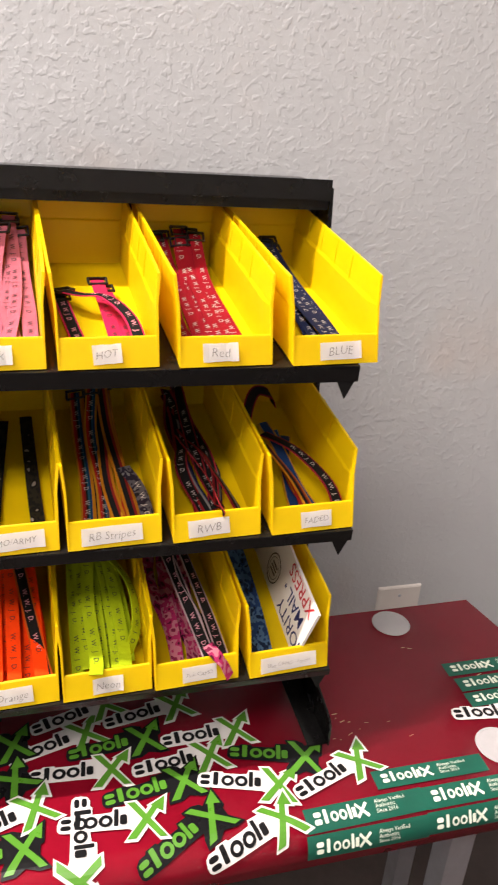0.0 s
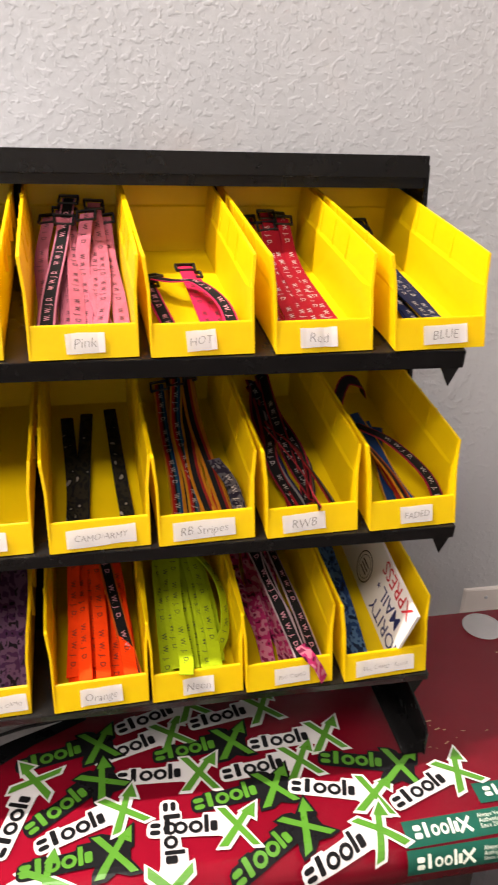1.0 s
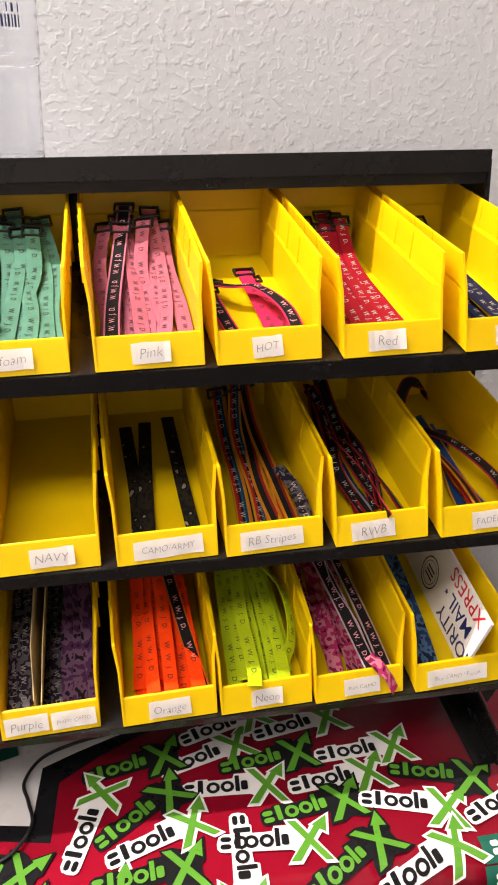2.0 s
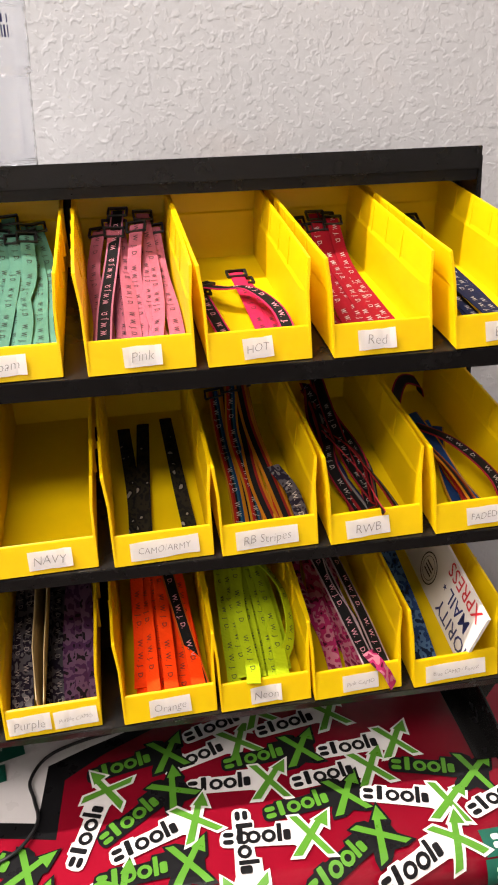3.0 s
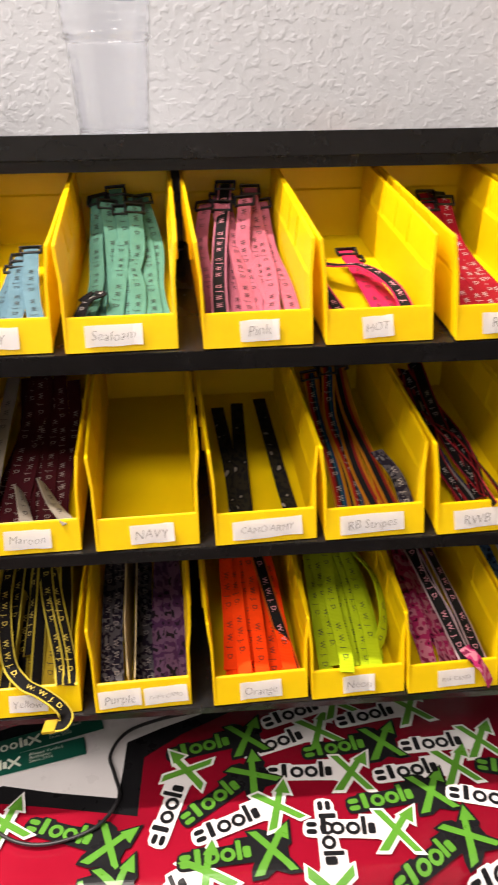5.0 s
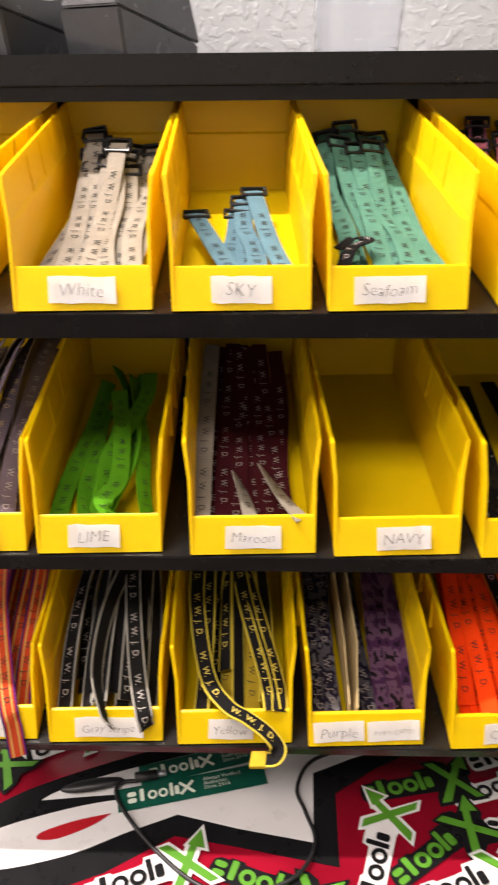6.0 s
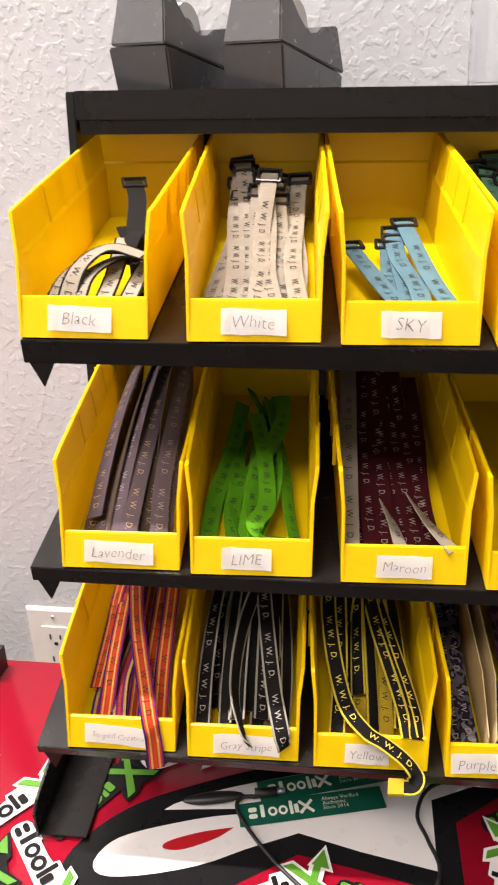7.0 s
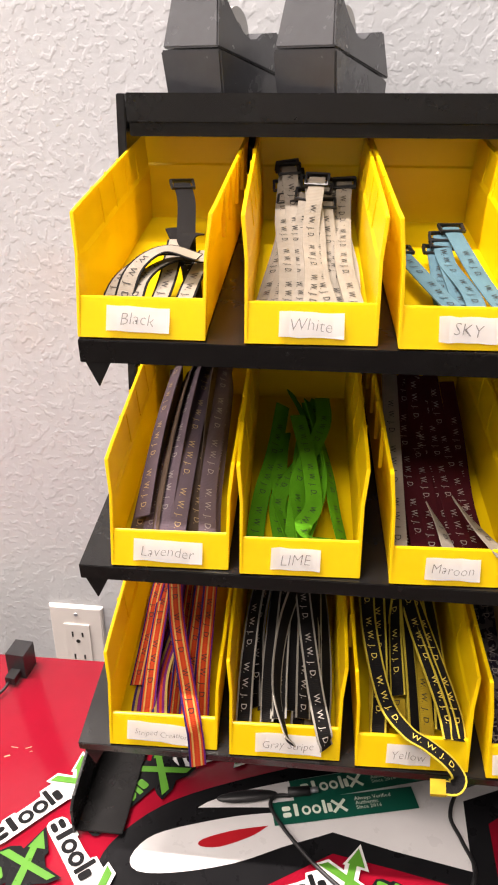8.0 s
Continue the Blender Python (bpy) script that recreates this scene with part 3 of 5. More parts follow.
def build_rack():
    rack = empty("bin_rack", pose(-0.08, 0.80, TOP_Z))
    inv = rack.matrix_world.inverted()

    def add(name, bm, material=MAT_RACK, bevel=0.0008, label=""):
        tidy(bm)
        if bevel:
            soften(bm, bevel, 2)
        bm.transform(inv)
        return part(name, bm, material, rack, label)

    x0, x1 = -0.4925, 0.3455
    bm = bmesh.new()
    prism(bm, [(0.945, 1.3655), (0.945, 1.363), (0.8295, 1.363), (0.829, 1.3515), (0.836, 1.3505), (0.8365, 1.3385), (0.835, 1.3385), (0.8345, 1.3490), (0.8265, 1.3500), (0.8265, 1.372), (0.829, 1.372), (0.829, 1.3655)], x0, x1)
    add("top_shelf", bm)
    bm = bmesh.new()
    zs = (0.80, 1.362)
    loft(bm, [(x0 + 0.002, panel_y(z) + o, z) for z, o in ((zs[0], 0), (zs[1], 0), (zs[1], 0.003), (zs[0], 0.003))], [(x1 - 0.002, panel_y(z) + o, z) for z, o in ((zs[0], 0), (zs[1], 0), (zs[1], 0.003), (zs[0], 0.003))])
    add("back_panel", bm, bevel=0)
    for xa, xb, zt in ((-0.5045, -0.4968, 1.3715), (0.3475, 0.3525, 1.3625)):
        bm = bmesh.new()
        prof = [(panel_y(z) + o, z) for z, o in ((0.752, -0.06), (zt, -0.085), (zt, 0.012), (0.752, 0.012))]
        prism(bm, prof, xa, xb)
        add("upright", bm)
    for xa, xb, flange in ((-0.528, -0.5255, 0.046), (0.330, 0.3325, -0.026)):
        bm = bmesh.new()
        prism(bm, [(0.609, TOP_Z + 0.0045), (0.609, 0.785), (0.618, 0.793), (0.845, 0.84), (0.845, TOP_Z + 0.0045)], xa, xb)
        xs = sorted((xa, xa + flange)) if flange > 0 else sorted((xb, xb + flange))
        box(bm, xs[0], xs[1], 0.612, 0.845, TOP_Z + 0.0040, TOP_Z + 0.0062)
        lo, hi = (xa, -0.4995) if flange > 0 else (0.330, 0.3535)
        box(bm, lo, hi, 0.80, 0.84, 0.775, 0.805)
        add("foot", bm, bevel=0.0006)
    for (yf, zf), xa, xb, lip in zip(ROWS_YZ, (-0.491, -0.4995, -0.509), (0.328, 0.333, 0.318), (0.0185, 0.0150, 0.0105)):
        yb = panel_y(zf + 0.04) - 0.0005
        top = [(yf - 0.0020, zf - 0.0015), (yb, zf - 0.0015 + SLOPE * (yb - yf))]
        bm = bmesh.new()
        prism(bm, [top[0], top[1], (top[1][0], top[1][1] - 0.002), (yf, zf - 0.0035), (yf + 0.0015, zf - lip + 0.0015), (yf + 0.012, zf - lip + 0.001), (yf + 0.012, zf - lip - 0.0005), (yf - 0.0005, zf - lip)], xa, xb)
        for s, xe in ((1, xa), (-1, xb)):
            tri = [(xe + s * 0.002, zf - lip + 0.002), (xe + s * 0.022, zf - lip + 0.001), (xe + s * 0.012, zf - lip - 0.019)]
            loft(bm, [(x, yf + 0.001, z) for x, z in tri], [(x, yf + 0.003, z) for x, z in tri])
            side = [(yf + 0.004, zf - lip + 0.001), (yf + 0.01, zf - 0.002), (yb, top[1][1] - 0.002), (yb, top[1][1] - 0.03)]
            prism(bm, side, xe + s * 0.010, xe + s * 0.012)
        add("tilted_shelf", bm, bevel=0.0006)
    bm = bmesh.new()
    for z0, z1 in ((1.03, 1.33),):
        prism(bm, [(panel_y(z0) - 0.02, z0), (panel_y(z1) - 0.02, z1), (panel_y(z1) + 0.05, z1), (panel_y(z0) + 0.05, z0)], -0.5135, -0.5060)
    add("rear_bracket", bm, MAT_BRACE, label="light grey steel rear bracket")
    tagged(rack, "black steel bench rack with three tilted shelves", "rack")


build_rack()

# ---- the yellow bins ----
W_FRONT, W_BACK, DEPTH = 0.0903, 0.0985, 0.250
LIP, LIP_Y, TALL, TALL_Y, TALL_B = 0.027, 0.0075, 0.082, 0.019, 0.1215


def bin_floor(y):
    return 0.0025 + SLOPE * y


def bin_mesh():
    bm = bmesh.new()
    th = 0.0024
    fw, bw = W_FRONT / 2, W_BACK / 2 - 0.002
    flare = 0.021
    mouth = (TALL_Y + flare, TALL + (TALL_B - TALL) * flare / (DEPTH - TALL_Y))
    stations = [((0.0, 0.0), (TALL_Y, TALL), fw, 0.0), ((flare, SLOPE * flare), mouth, fw + 0.0006, 0.0013), ((DEPTH, SLOPE * DEPTH), (DEPTH, TALL_B), bw, 0.0013)]
    for s in (-1, 1):
        loops = []
        for (yb, zb), (yt, zt), hw, tuck in stations:
            def at(f, off):
                return (s * (hw + off), yb + (yt - yb) * f, zb + (zt - zb) * f)
            loops.append([at(0, -tuck), at(0.61, 0.0006 - tuck), at(0.66, 0.0006), at(0.985, 0.0036), at(1.0, 0.0032), at(1.0, 0.0032 - th), at(0.66, 0.0006 - th), at(0.61, 0.0006 - tuck - th), at(0, -tuck - th)])
        skin(bm, loops)
        for fy in (0.30, 0.46, 0.62, 0.78):
            y = DEPTH * fy
            zt = TALL + (TALL_B - TALL) * (y - TALL_Y) / (DEPTH - TALL_Y)
            hw = fw + (bw - fw) * fy
            xa, xb = sorted((s * (hw + 0.0016), s * (hw + 0.0046)))
            box(bm, xa, xb, y, y + 0.0022, zt - 0.034, zt + 0.0004)
            vs = [(s * (hw + 0.0034 - th), zt - 0.001), (s * (hw + 0.0026 - th), zt - 0.001), (s * (hw - 0.0002 - th), zt - 0.027), (s * (hw + 0.0008 - th), zt - 0.027)]
            loft(bm, [(xx, y + 0.008, zz) for xx, zz in vs], [(xx, y + 0.0096, zz) for xx, zz in vs])
    loft(bm, [(-fw + 0.001, 0.0, 0.0), (fw - 0.001, 0.0, 0.0), (fw - 0.001, 0.001, 0.0026), (-fw + 0.001, 0.001, 0.0026)], [(-fw + 0.0022, flare, SLOPE * flare), (fw - 0.0022, flare, SLOPE * flare), (fw - 0.0022, flare, SLOPE * flare + 0.0026), (-fw + 0.0022, flare, SLOPE * flare + 0.0026)])
    e = bw - 0.0022
    loft(bm, [(-fw + 0.0022, flare, SLOPE * flare), (fw - 0.0022, flare, SLOPE * flare), (fw - 0.0022, flare, SLOPE * flare + 0.0026), (-fw + 0.0022, flare, SLOPE * flare + 0.0026)], [(-e, DEPTH, SLOPE * DEPTH), (e, DEPTH, SLOPE * DEPTH), (e, DEPTH, SLOPE * DEPTH + 0.0026), (-e, DEPTH, SLOPE * DEPTH + 0.0026)])
    prism(bm, [(0.0002, 0.0003), (LIP_Y, LIP), (LIP_Y + 0.0016, LIP + 0.0006), (LIP_Y + 0.0036, LIP - 0.0004), (0.0036, 0.0018)], -fw + 0.0004, fw - 0.0004)
    prism(bm, [(DEPTH - 0.0026, SLOPE * DEPTH), (DEPTH - 0.0026, 0.094), (DEPTH - 0.0012, 0.096), (DEPTH - 0.0012, TALL_B), (DEPTH + 0.0012, TALL_B), (DEPTH + 0.0012, SLOPE * DEPTH)], -bw - 0.002, bw + 0.002)
    tidy(bm)
    soften(bm, 0.0006, 2, 0.7)
    me = bpy.data.meshes.new("bin_body")
    bm.to_mesh(me)
    bm.free()
    me.materials.append(MAT_BIN)
    return me


BIN_MESH = bin_mesh()
LABEL_TILT = math.degrees(math.atan2(LIP_Y, LIP))
BIN_AT = {}


def stick_label(thing, words, cx, w, turn):
    """A paper label on the bin's front lip, with handwriting."""
    h = 0.0172
    frame_m = Matrix.Translation((cx, -0.0006, 0.0)) @ pose(0, 0, 0, -LABEL_TILT) @ Matrix.Translation((0, 0, 0.0135)) @ pose(0, 0, 0, 0, turn)
    bm = bmesh.new()
    rnd = random.Random(words)
    n = 6
    front = []
    for i in range(n + 1):
        x = -w / 2 + w * i / n
        curl = 0.0005 * rnd.random() + (0.0012 if i in (0, n) else 0.0) * rnd.random()
        for row, z in ((0, -h / 2), (1, h / 2)):
            front.append(bm.verts.new(frame_m @ Vector((x + rnd.uniform(-0.0004, 0.0004), -curl - 0.0004, z + rnd.uniform(-0.0004, 0.0004)))))
    for i in range(n):
        a, b, c, d = front[2 * i], front[2 * i + 2], front[2 * i + 3], front[2 * i + 1]
        bm.faces.new((a, b, c, d))
    bmesh.ops.solidify(bm, geom=bm.faces[:], thickness=-0.0003)
    tidy(bm)
    paper = part("label", bm, MAT_PAPER, thing, "white paper label")
    data = letters(words, 2, -0.022, 0.15)
    size = min(0.0115, 0.76 * w / data[2])
    bm = bmesh.new()
    ph = rnd.uniform(0, 6)
    lay_letters(bm, data, lambda p: frame_m @ Vector(((p.x - data[2] / 2) * size, -0.0024, (p.y - 0.34) * size * 1.05 + 0.0007 * math.sin(ph + 2.2 * p.x))))
    part("handwriting", bm, MAT_PEN, paper, "grey pen handwriting")


def add_bin(key, row, left, yaw, labels, what):
    yf, zf = ROWS_YZ[row]
    m = pose(left + W_FRONT / 2, yf, zf, 0, 0, yaw)
    thing = new("storage_bin", None)
    thing.matrix_world = m
    body = new("bin_body", BIN_MESH)
    body.parent = thing
    for words, cx, w, turn in labels:
        stick_label(thing, words, cx, w, turn)
    BIN_AT[key] = m
    tagged(thing, what, "storage bin", "yellow bins on the rack")


S = 0.877
BINS = (
    ("black", 0, -0.560, 0.6, [("Black", -0.002, 0.044, 2)], "mostly empty"), ("white", 0, -0.426, 2.6, [("White", 0, 0.044, 1)], "full"),
    ("sky", 0, -0.308, 2.8, [("SKY", 0, 0.039, 1)], "sparsely filled"), ("seafoam", 0, -0.193, 3, [("Seafoam", -0.006, 0.046, -1)], "full"),
    ("pink", 0, -0.067, 3, [("Pink", 0.001, 0.032, -1)], "full"), ("hot", 0, 0.047, 3, [("HOT", -0.002, 0.026, -3)], "almost empty"),
    ("red", 0, 0.170, 3.2, [("Red", -0.006, 0.034, -1)], "well filled"), ("blue", 0, 0.294, 4, [("BLUE", 0.004, 0.044, -1)], "half filled"),
    ("lavender", 1, -0.540, 2, [("Lavender", -0.001, 0.053, 2)], "full"), ("lime", 1, -0.427, 2.4, [("LIME", -0.003, 0.037, 1)], "half filled"),
    ("maroon", 1, -0.300, 2.6, [("Maroon", 0, 0.040, 1)], "full"), ("navy", 1, -0.182, 3, [("NAVY", 0.004, 0.038, -1)], "empty"),
    ("army", 1, -0.063, 3, [("CAMO/ARMY", 0.001, 0.062, -2)], "sparsely filled"), ("rb", 1, 0.048, 3, [("RB Stripes", -0.003, 0.058, -1)], "full"),
    ("rwb", 1, 0.163, 3, [("RWB", -0.009, 0.042, -2)], "half filled"), ("faded", 1, 0.278, 3, [("FADED", 0.003, 0.034, -1)], "half filled"),
    ("striped", 2, -0.549, 2, [("Striped Creation", -0.001, 0.058, 4)], "full"), ("gray", 2, -0.434, 2, [("Gray Stripe", 0.003, 0.054, 1)], "overfull"),
    ("yellow", 2, -0.317, 2.2, [("Yellow", -0.003, 0.035, 1)], "overfull"), ("purple", 2, -0.199, 2.6, [("Purple", -0.0215, 0.040, -2), ("Purple CAMO", 0.0215, 0.041, -2)], "full"),
    ("orange", 2, -0.072, 2.6, [("Orange", 0, 0.040, -1)], "full"), ("neon", 2, 0.035, 2.6, [("Neon", 0, 0.031, -1)], "full"),
    ("pcamo", 2, 0.141, 2.6, [("Pink CAMO", 0.002, 0.037, 0)], "half filled"), ("forest", 2, 0.257, 2.8, [("Blue CAMO / Forest", -0.001, 0.064, -1)], "well filled"),
)
for _key, _row, _left, _yaw, _labels, _state in BINS:
    add_bin(_key, _row, _left * S, _yaw, _labels, f"{_state} yellow plastic storage bin labelled {' and '.join(l[0] for l in _labels)}")

# ---- woven wristbands ----
BAND_W, BAND_T = 0.0138, 0.0009


def buckle_mesh():
    bm = bmesh.new()
    w, d, t, h = 0.0103, 0.0070, 0.0019, 0.0030
    box(bm, -w, w, -d, -d + t, -h / 2, h / 2)
    box(bm, -w, w, d - t, d, -h / 2, h / 2)
    box(bm, -w, -w + t, -d + t, d - t, -h / 2, h / 2)
    box(bm, w - t, w, -d + t, d - t, -h / 2, h / 2)
    bmesh.ops.remove_doubles(bm, verts=bm.verts[:], dist=1e-5)
    soften(bm, 0.0005, 1, 0.7)
    me = bpy.data.meshes.new("buckle")
    bm.to_mesh(me)
    bm.free()
    me.materials.append(MAT_BUCKLE)
    return me


BUCKLE = buckle_mesh()


def wristband(key, ctrl, material, ink, label, buckle=True, width=BAND_W, twist=(0, 0), slogan="W.  W.  J.  D.", flip=False, start=0.012, tip=None):
    """A woven band through the points (x, depth, height over the bin's floor), in the bin of that key."""
    m = BIN_AT[key]
    pts = spline([(x, y, bin_floor(y) + h) for x, y, h in ctrl], 6 * (len(ctrl) - 1) + 1)
    run = [0.0]
    for a, b in zip(pts, pts[1:]):
        run.append(run[-1] + (b - a).length)
    total = run[-1]

    def frame_at(s):
        s = min(max(s, 0), total)
        i = min(max(j for j in range(len(run)) if run[j] <= s), len(pts) - 2)
        f = (s - run[i]) / max(1e-9, run[i + 1] - run[i])
        p = pts[i].lerp(pts[i + 1], f)
        lo, hi = max(i - 1, 0), min(i + 2, len(pts) - 1)
        d = (pts[hi] - pts[lo]).normalized()
        side = d.cross(Vector((0, 0, 1)))
        side = side.normalized() if side.length > 1e-3 else Vector((1, 0, 0))
        if side.x < 0 and abs(d.x) < 0.9:
            side = -side
        k = s / total
        side = Matrix.Rotation(radians(twist[0] + (twist[1] - twist[0]) * k), 3, d) @ side
        up = side.cross(d)
        return p, side, up, d

    thing = new("wristband")
    thing.matrix_world = m @ Matrix.Translation(pts[0])
    back = Matrix.Translation(-pts[0])
    bm = bmesh.new()
    uv = bm.loops.layers.uv.new("weave")
    rows = []
    for s in run:
        p, side, up, _ = frame_at(s)
        hw = width / 2
        rows.append([bm.verts.new(back @ q) for q in (p - side * hw, p - side * hw * 0.5 + up * 0.0003, p + up * 0.0004, p + side * hw * 0.5 + up * 0.0003, p + side * hw, p + side * hw - up * BAND_T, p - side * hw - up * BAND_T)])
    us = (0, 0.25, 0.5, 0.75, 0.999, 0.999, 0.0)
    for i in range(len(rows) - 1):
        for k in range(7):
            k2 = (k + 1) % 7
            f = bm.faces.new((rows[i][k], rows[i][k2], rows[i + 1][k2], rows[i + 1][k]))
            f.smooth = k < 4
            for lp, (r, c) in zip(f.loops, ((i, k), (i, k2), (i + 1, k2), (i + 1, k))):
                lp[uv].uv = (us[c], run[r])
        for c in (0, 4):
            bm.edges.get((rows[i][c], rows[i + 1][c])).smooth = False
    bm.faces.new(rows[0][::-1])
    bm.faces.new(rows[-1])
    tidy(bm)
    part("band", bm, material, thing)
    if ink is not None:
        data = letters(slogan, 2, -0.002)
        size = width * 0.52
        length = data[2] * size
        bm = bmesh.new()
        s0 = start
        while s0 + length * 0.6 < total - 0.006:
            def place(p, s0=s0):
                along = p.x * size
                across = (p.y - 0.34) * size
                s = s0 + (along if flip else length - along)
                q, side, up, _ = frame_at(s)
                return back @ (q + side * across * (1 if not flip else -1) + up * 0.0008)
            lay_letters(bm, data, place)
            s0 += length + width * 1.0
        if len(bm.verts):
            part("woven_letters", bm, ink, thing)
        else:
            bm.free()
    if buckle:
        p, side, up, d = frame_at(total)
        b = new("buckle", BUCKLE)
        b.parent = thing
        rot = Matrix((side, d, up)).transposed().to_4x4()
        b.matrix_basis = back @ Matrix.Translation(p - d * 0.003 + up * 0.0006) @ rot
    if tip is not None:
        p, side, up, d = frame_at(0)
        bm = bmesh.new()
        loft(bm, [back @ (p + side * a * width * 0.52 + up * b) for a, b in ((-1, 0.001), (1, 0.001), (1, -0.0016), (-1, -0.0016))], [back @ (p - d * 0.012 + side * a * width * 0.52 + up * b) for a, b in ((-1, 0.001), (1, 0.001), (1, -0.0016), (-1, -0.0016))])
        part("folded_tip", tidy(bm), tip, thing)
    tagged(thing, label, "wristband", f"wristbands in the {key} bin")
    return thing


def fan(key, count, mats, ink, label, seed, far=0.205, high=0.070, spread=(0.032, 0.026), buckle=True, near=0.010, base=0.004, jitter=1.0, wave=0.004, flips=False, twist=8):
    """Bands lying side by side, fanned from the lip up to the back."""
    rnd = random.Random(seed)
    for i in range(count):
        k = (i + 0.5) / count * 2 - 1
        layer = (i * 7 % count) / count
        xa = spread[0] * k + rnd.uniform(-0.004, 0.004) * jitter
        xb = spread[1] * k + rnd.uniform(-0.008, 0.008) * jitter
        f = far - rnd.uniform(0, 0.022) * jitter
        h = high * (0.86 + 0.2 * layer) + rnd.uniform(-0.006, 0.004) * jitter
        lift = base + 0.010 * layer
        ctrl = [(xa, near, lift), (xa + (xb - xa) * 0.33 + rnd.uniform(-wave, wave), near + (f - near) * 0.33, lift + (h - lift) * 0.08 + rnd.uniform(0, wave)),
                (xa + (xb - xa) * 0.66 + rnd.uniform(-wave, wave), near + (f - near) * 0.74, lift + (h - lift) * 0.26 + rnd.uniform(0, wave)), (xb, f, h)]
        wristband(key, ctrl, mats[i % len(mats)], ink[i % len(ink)] if isinstance(ink, tuple) else ink, label, buckle, twist=(rnd.uniform(-twist, twist), rnd.uniform(-twist, twist)), flip=flips and i % 3 == 0, start=rnd.uniform(0.004, 0.03))


def cascade(key, count, mats, inks, label, seed, crown=(0.0, 0.012), high=0.070, wide=0.036, low=0.020, twist=(25, 75), near=0.012, reach=0.05):
    """Stiff bands that rise from one bundle at the back, bow outwards and fall towards the lip, many on edge."""
    rnd = random.Random(seed)
    for i in range(count):
        k = (i + 0.5) / count * 2 - 1
        x = wide * k + rnd.uniform(-0.003, 0.003)
        top = crown[0] + crown[1] * k + rnd.uniform(-0.004, 0.004)
        n = near + reach * rnd.random() ** 2
        lift = low * rnd.uniform(0.25, 1.0)
        bow = rnd.uniform(0.85, 1.08)
        h = high * rnd.uniform(0.82, 1.0)
        side = -1 if k < 0 else 1
        ctrl = [(x, n, lift), (x * bow, n + 0.045, lift + 0.35 * (h - lift)), (top + (x * bow - top) * 0.72, 0.125, lift + 0.74 * (h - lift)), (top, 0.185, h), (top + rnd.uniform(-0.006, 0.006), 0.228, h * 0.95)]
        turn = side * rnd.uniform(*twist)
        ink = inks[i % len(inks)]
        wristband(key, ctrl, mats[i % len(mats)], ink, label, False, twist=(turn * rnd.uniform(0.2, 0.9), turn), start=rnd.uniform(0.004, 0.03))


fan("white", 13, [C_WHITE], T_BLACK, "cream woven wristband with black letters and black buckle", 1, far=0.226, high=0.052, spread=(0.034, 0.032), jitter=2.0, wave=0.006, twist=15)
fan("seafoam", 11, [C_MINT], T_BLACK, "mint green woven wristband with black letters", 2, far=0.234, high=0.052, spread=(0.036, 0.032), jitter=1.7, wave=0.006, twist=18)
wristband("seafoam", [(-0.036, 0.014, 0.016), (-0.028, 0.030, 0.026), (-0.016, 0.036, 0.030), (-0.022, 0.050, 0.026), (-0.034, 0.046, 0.020)], C_BLACK, T_WHITE, "black woven wristband with white letters, knotted", False, width=0.010)
fan("pink", 10, [C_PINK], T_BLACK, "pink woven wristband with black letters", 3, far=0.234, high=0.052, spread=(0.037, 0.030), jitter=1.7, wave=0.006, twist=18)
wristband("pink", [(-0.030, 0.010, 0.020), (-0.026, 0.07, 0.026), (-0.016, 0.16, 0.034), (-0.004, 0.226, 0.062)], C_BLACK_PINK, T_PINK, "black woven wristband with pink edges", flip=True)
fan("red", 7, [C_RED], T_WHITE, "red woven wristband with white letters", 4, far=0.234, high=0.052, spread=(0.030, 0.026))
fan("blue", 5, [C_NAVY], T_WHITE, "navy woven wristband with white letters", 5, far=0.234, high=0.040, spread=(0.020, 0.012))
fan("sky", 3, [C_SKY], T_BLACK, "light blue woven wristband with black letters", 6, far=0.150, high=0.020, spread=(0.012, 0.010))
wristband("sky", [(-0.004, 0.012, 0.016), (-0.018, 0.06, 0.018), (-0.034, 0.12, 0.020)], C_SKY, T_BLACK, "light blue woven wristband with black letters")
wristband("sky", [(0.034, 0.014, 0.010), (0.022, 0.07, 0.016), (0.012, 0.155, 0.026)], C_SKY, T_BLACK, "light blue woven wristband with black letters")
wristband("hot", [(0.012, 0.012, 0.004), (0.010, 0.07, 0.010), (0.006, 0.15, 0.018)], C_HOT, T_BLACK, "hot pink woven wristband with black letters")
wristband("hot", [(0.032, 0.014, 0.006), (0.026, 0.05, 0.022), (0.008, 0.09, 0.026), (-0.014, 0.105, 0.022), (-0.032, 0.13, 0.016)], C_BLACK_HOT, T_PINK, "black woven wristband with hot pink edges")
wristband("hot", [(-0.020, 0.014, 0.004), (-0.026, 0.06, 0.006), (-0.034, 0.13, 0.010)], C_BLACK_HOT, T_PINK, "black woven wristband with hot pink edges")
wristband("hot", [(0.022, 0.014, 0.003), (0.022, 0.07, 0.008), (0.012, 0.145, 0.012)], C_HOT, T_BLACK, "hot pink woven wristband with black letters")
wristband("black", [(-0.030, 0.016, 0.006), (-0.022, 0.045, 0.024), (0.0, 0.06, 0.034), (0.030, 0.065, 0.032)], C_WHITE_BLK, T_BLACK, "cream wristband with black edges, folded into a loop", False)
wristband("black", [(-0.010, 0.014, 0.010), (-0.006, 0.04, 0.024), (0.012, 0.06, 0.030), (0.036, 0.07, 0.026)], C_WHITE_BLK, T_BLACK, "cream wristband with black edges, folded into a loop", False)
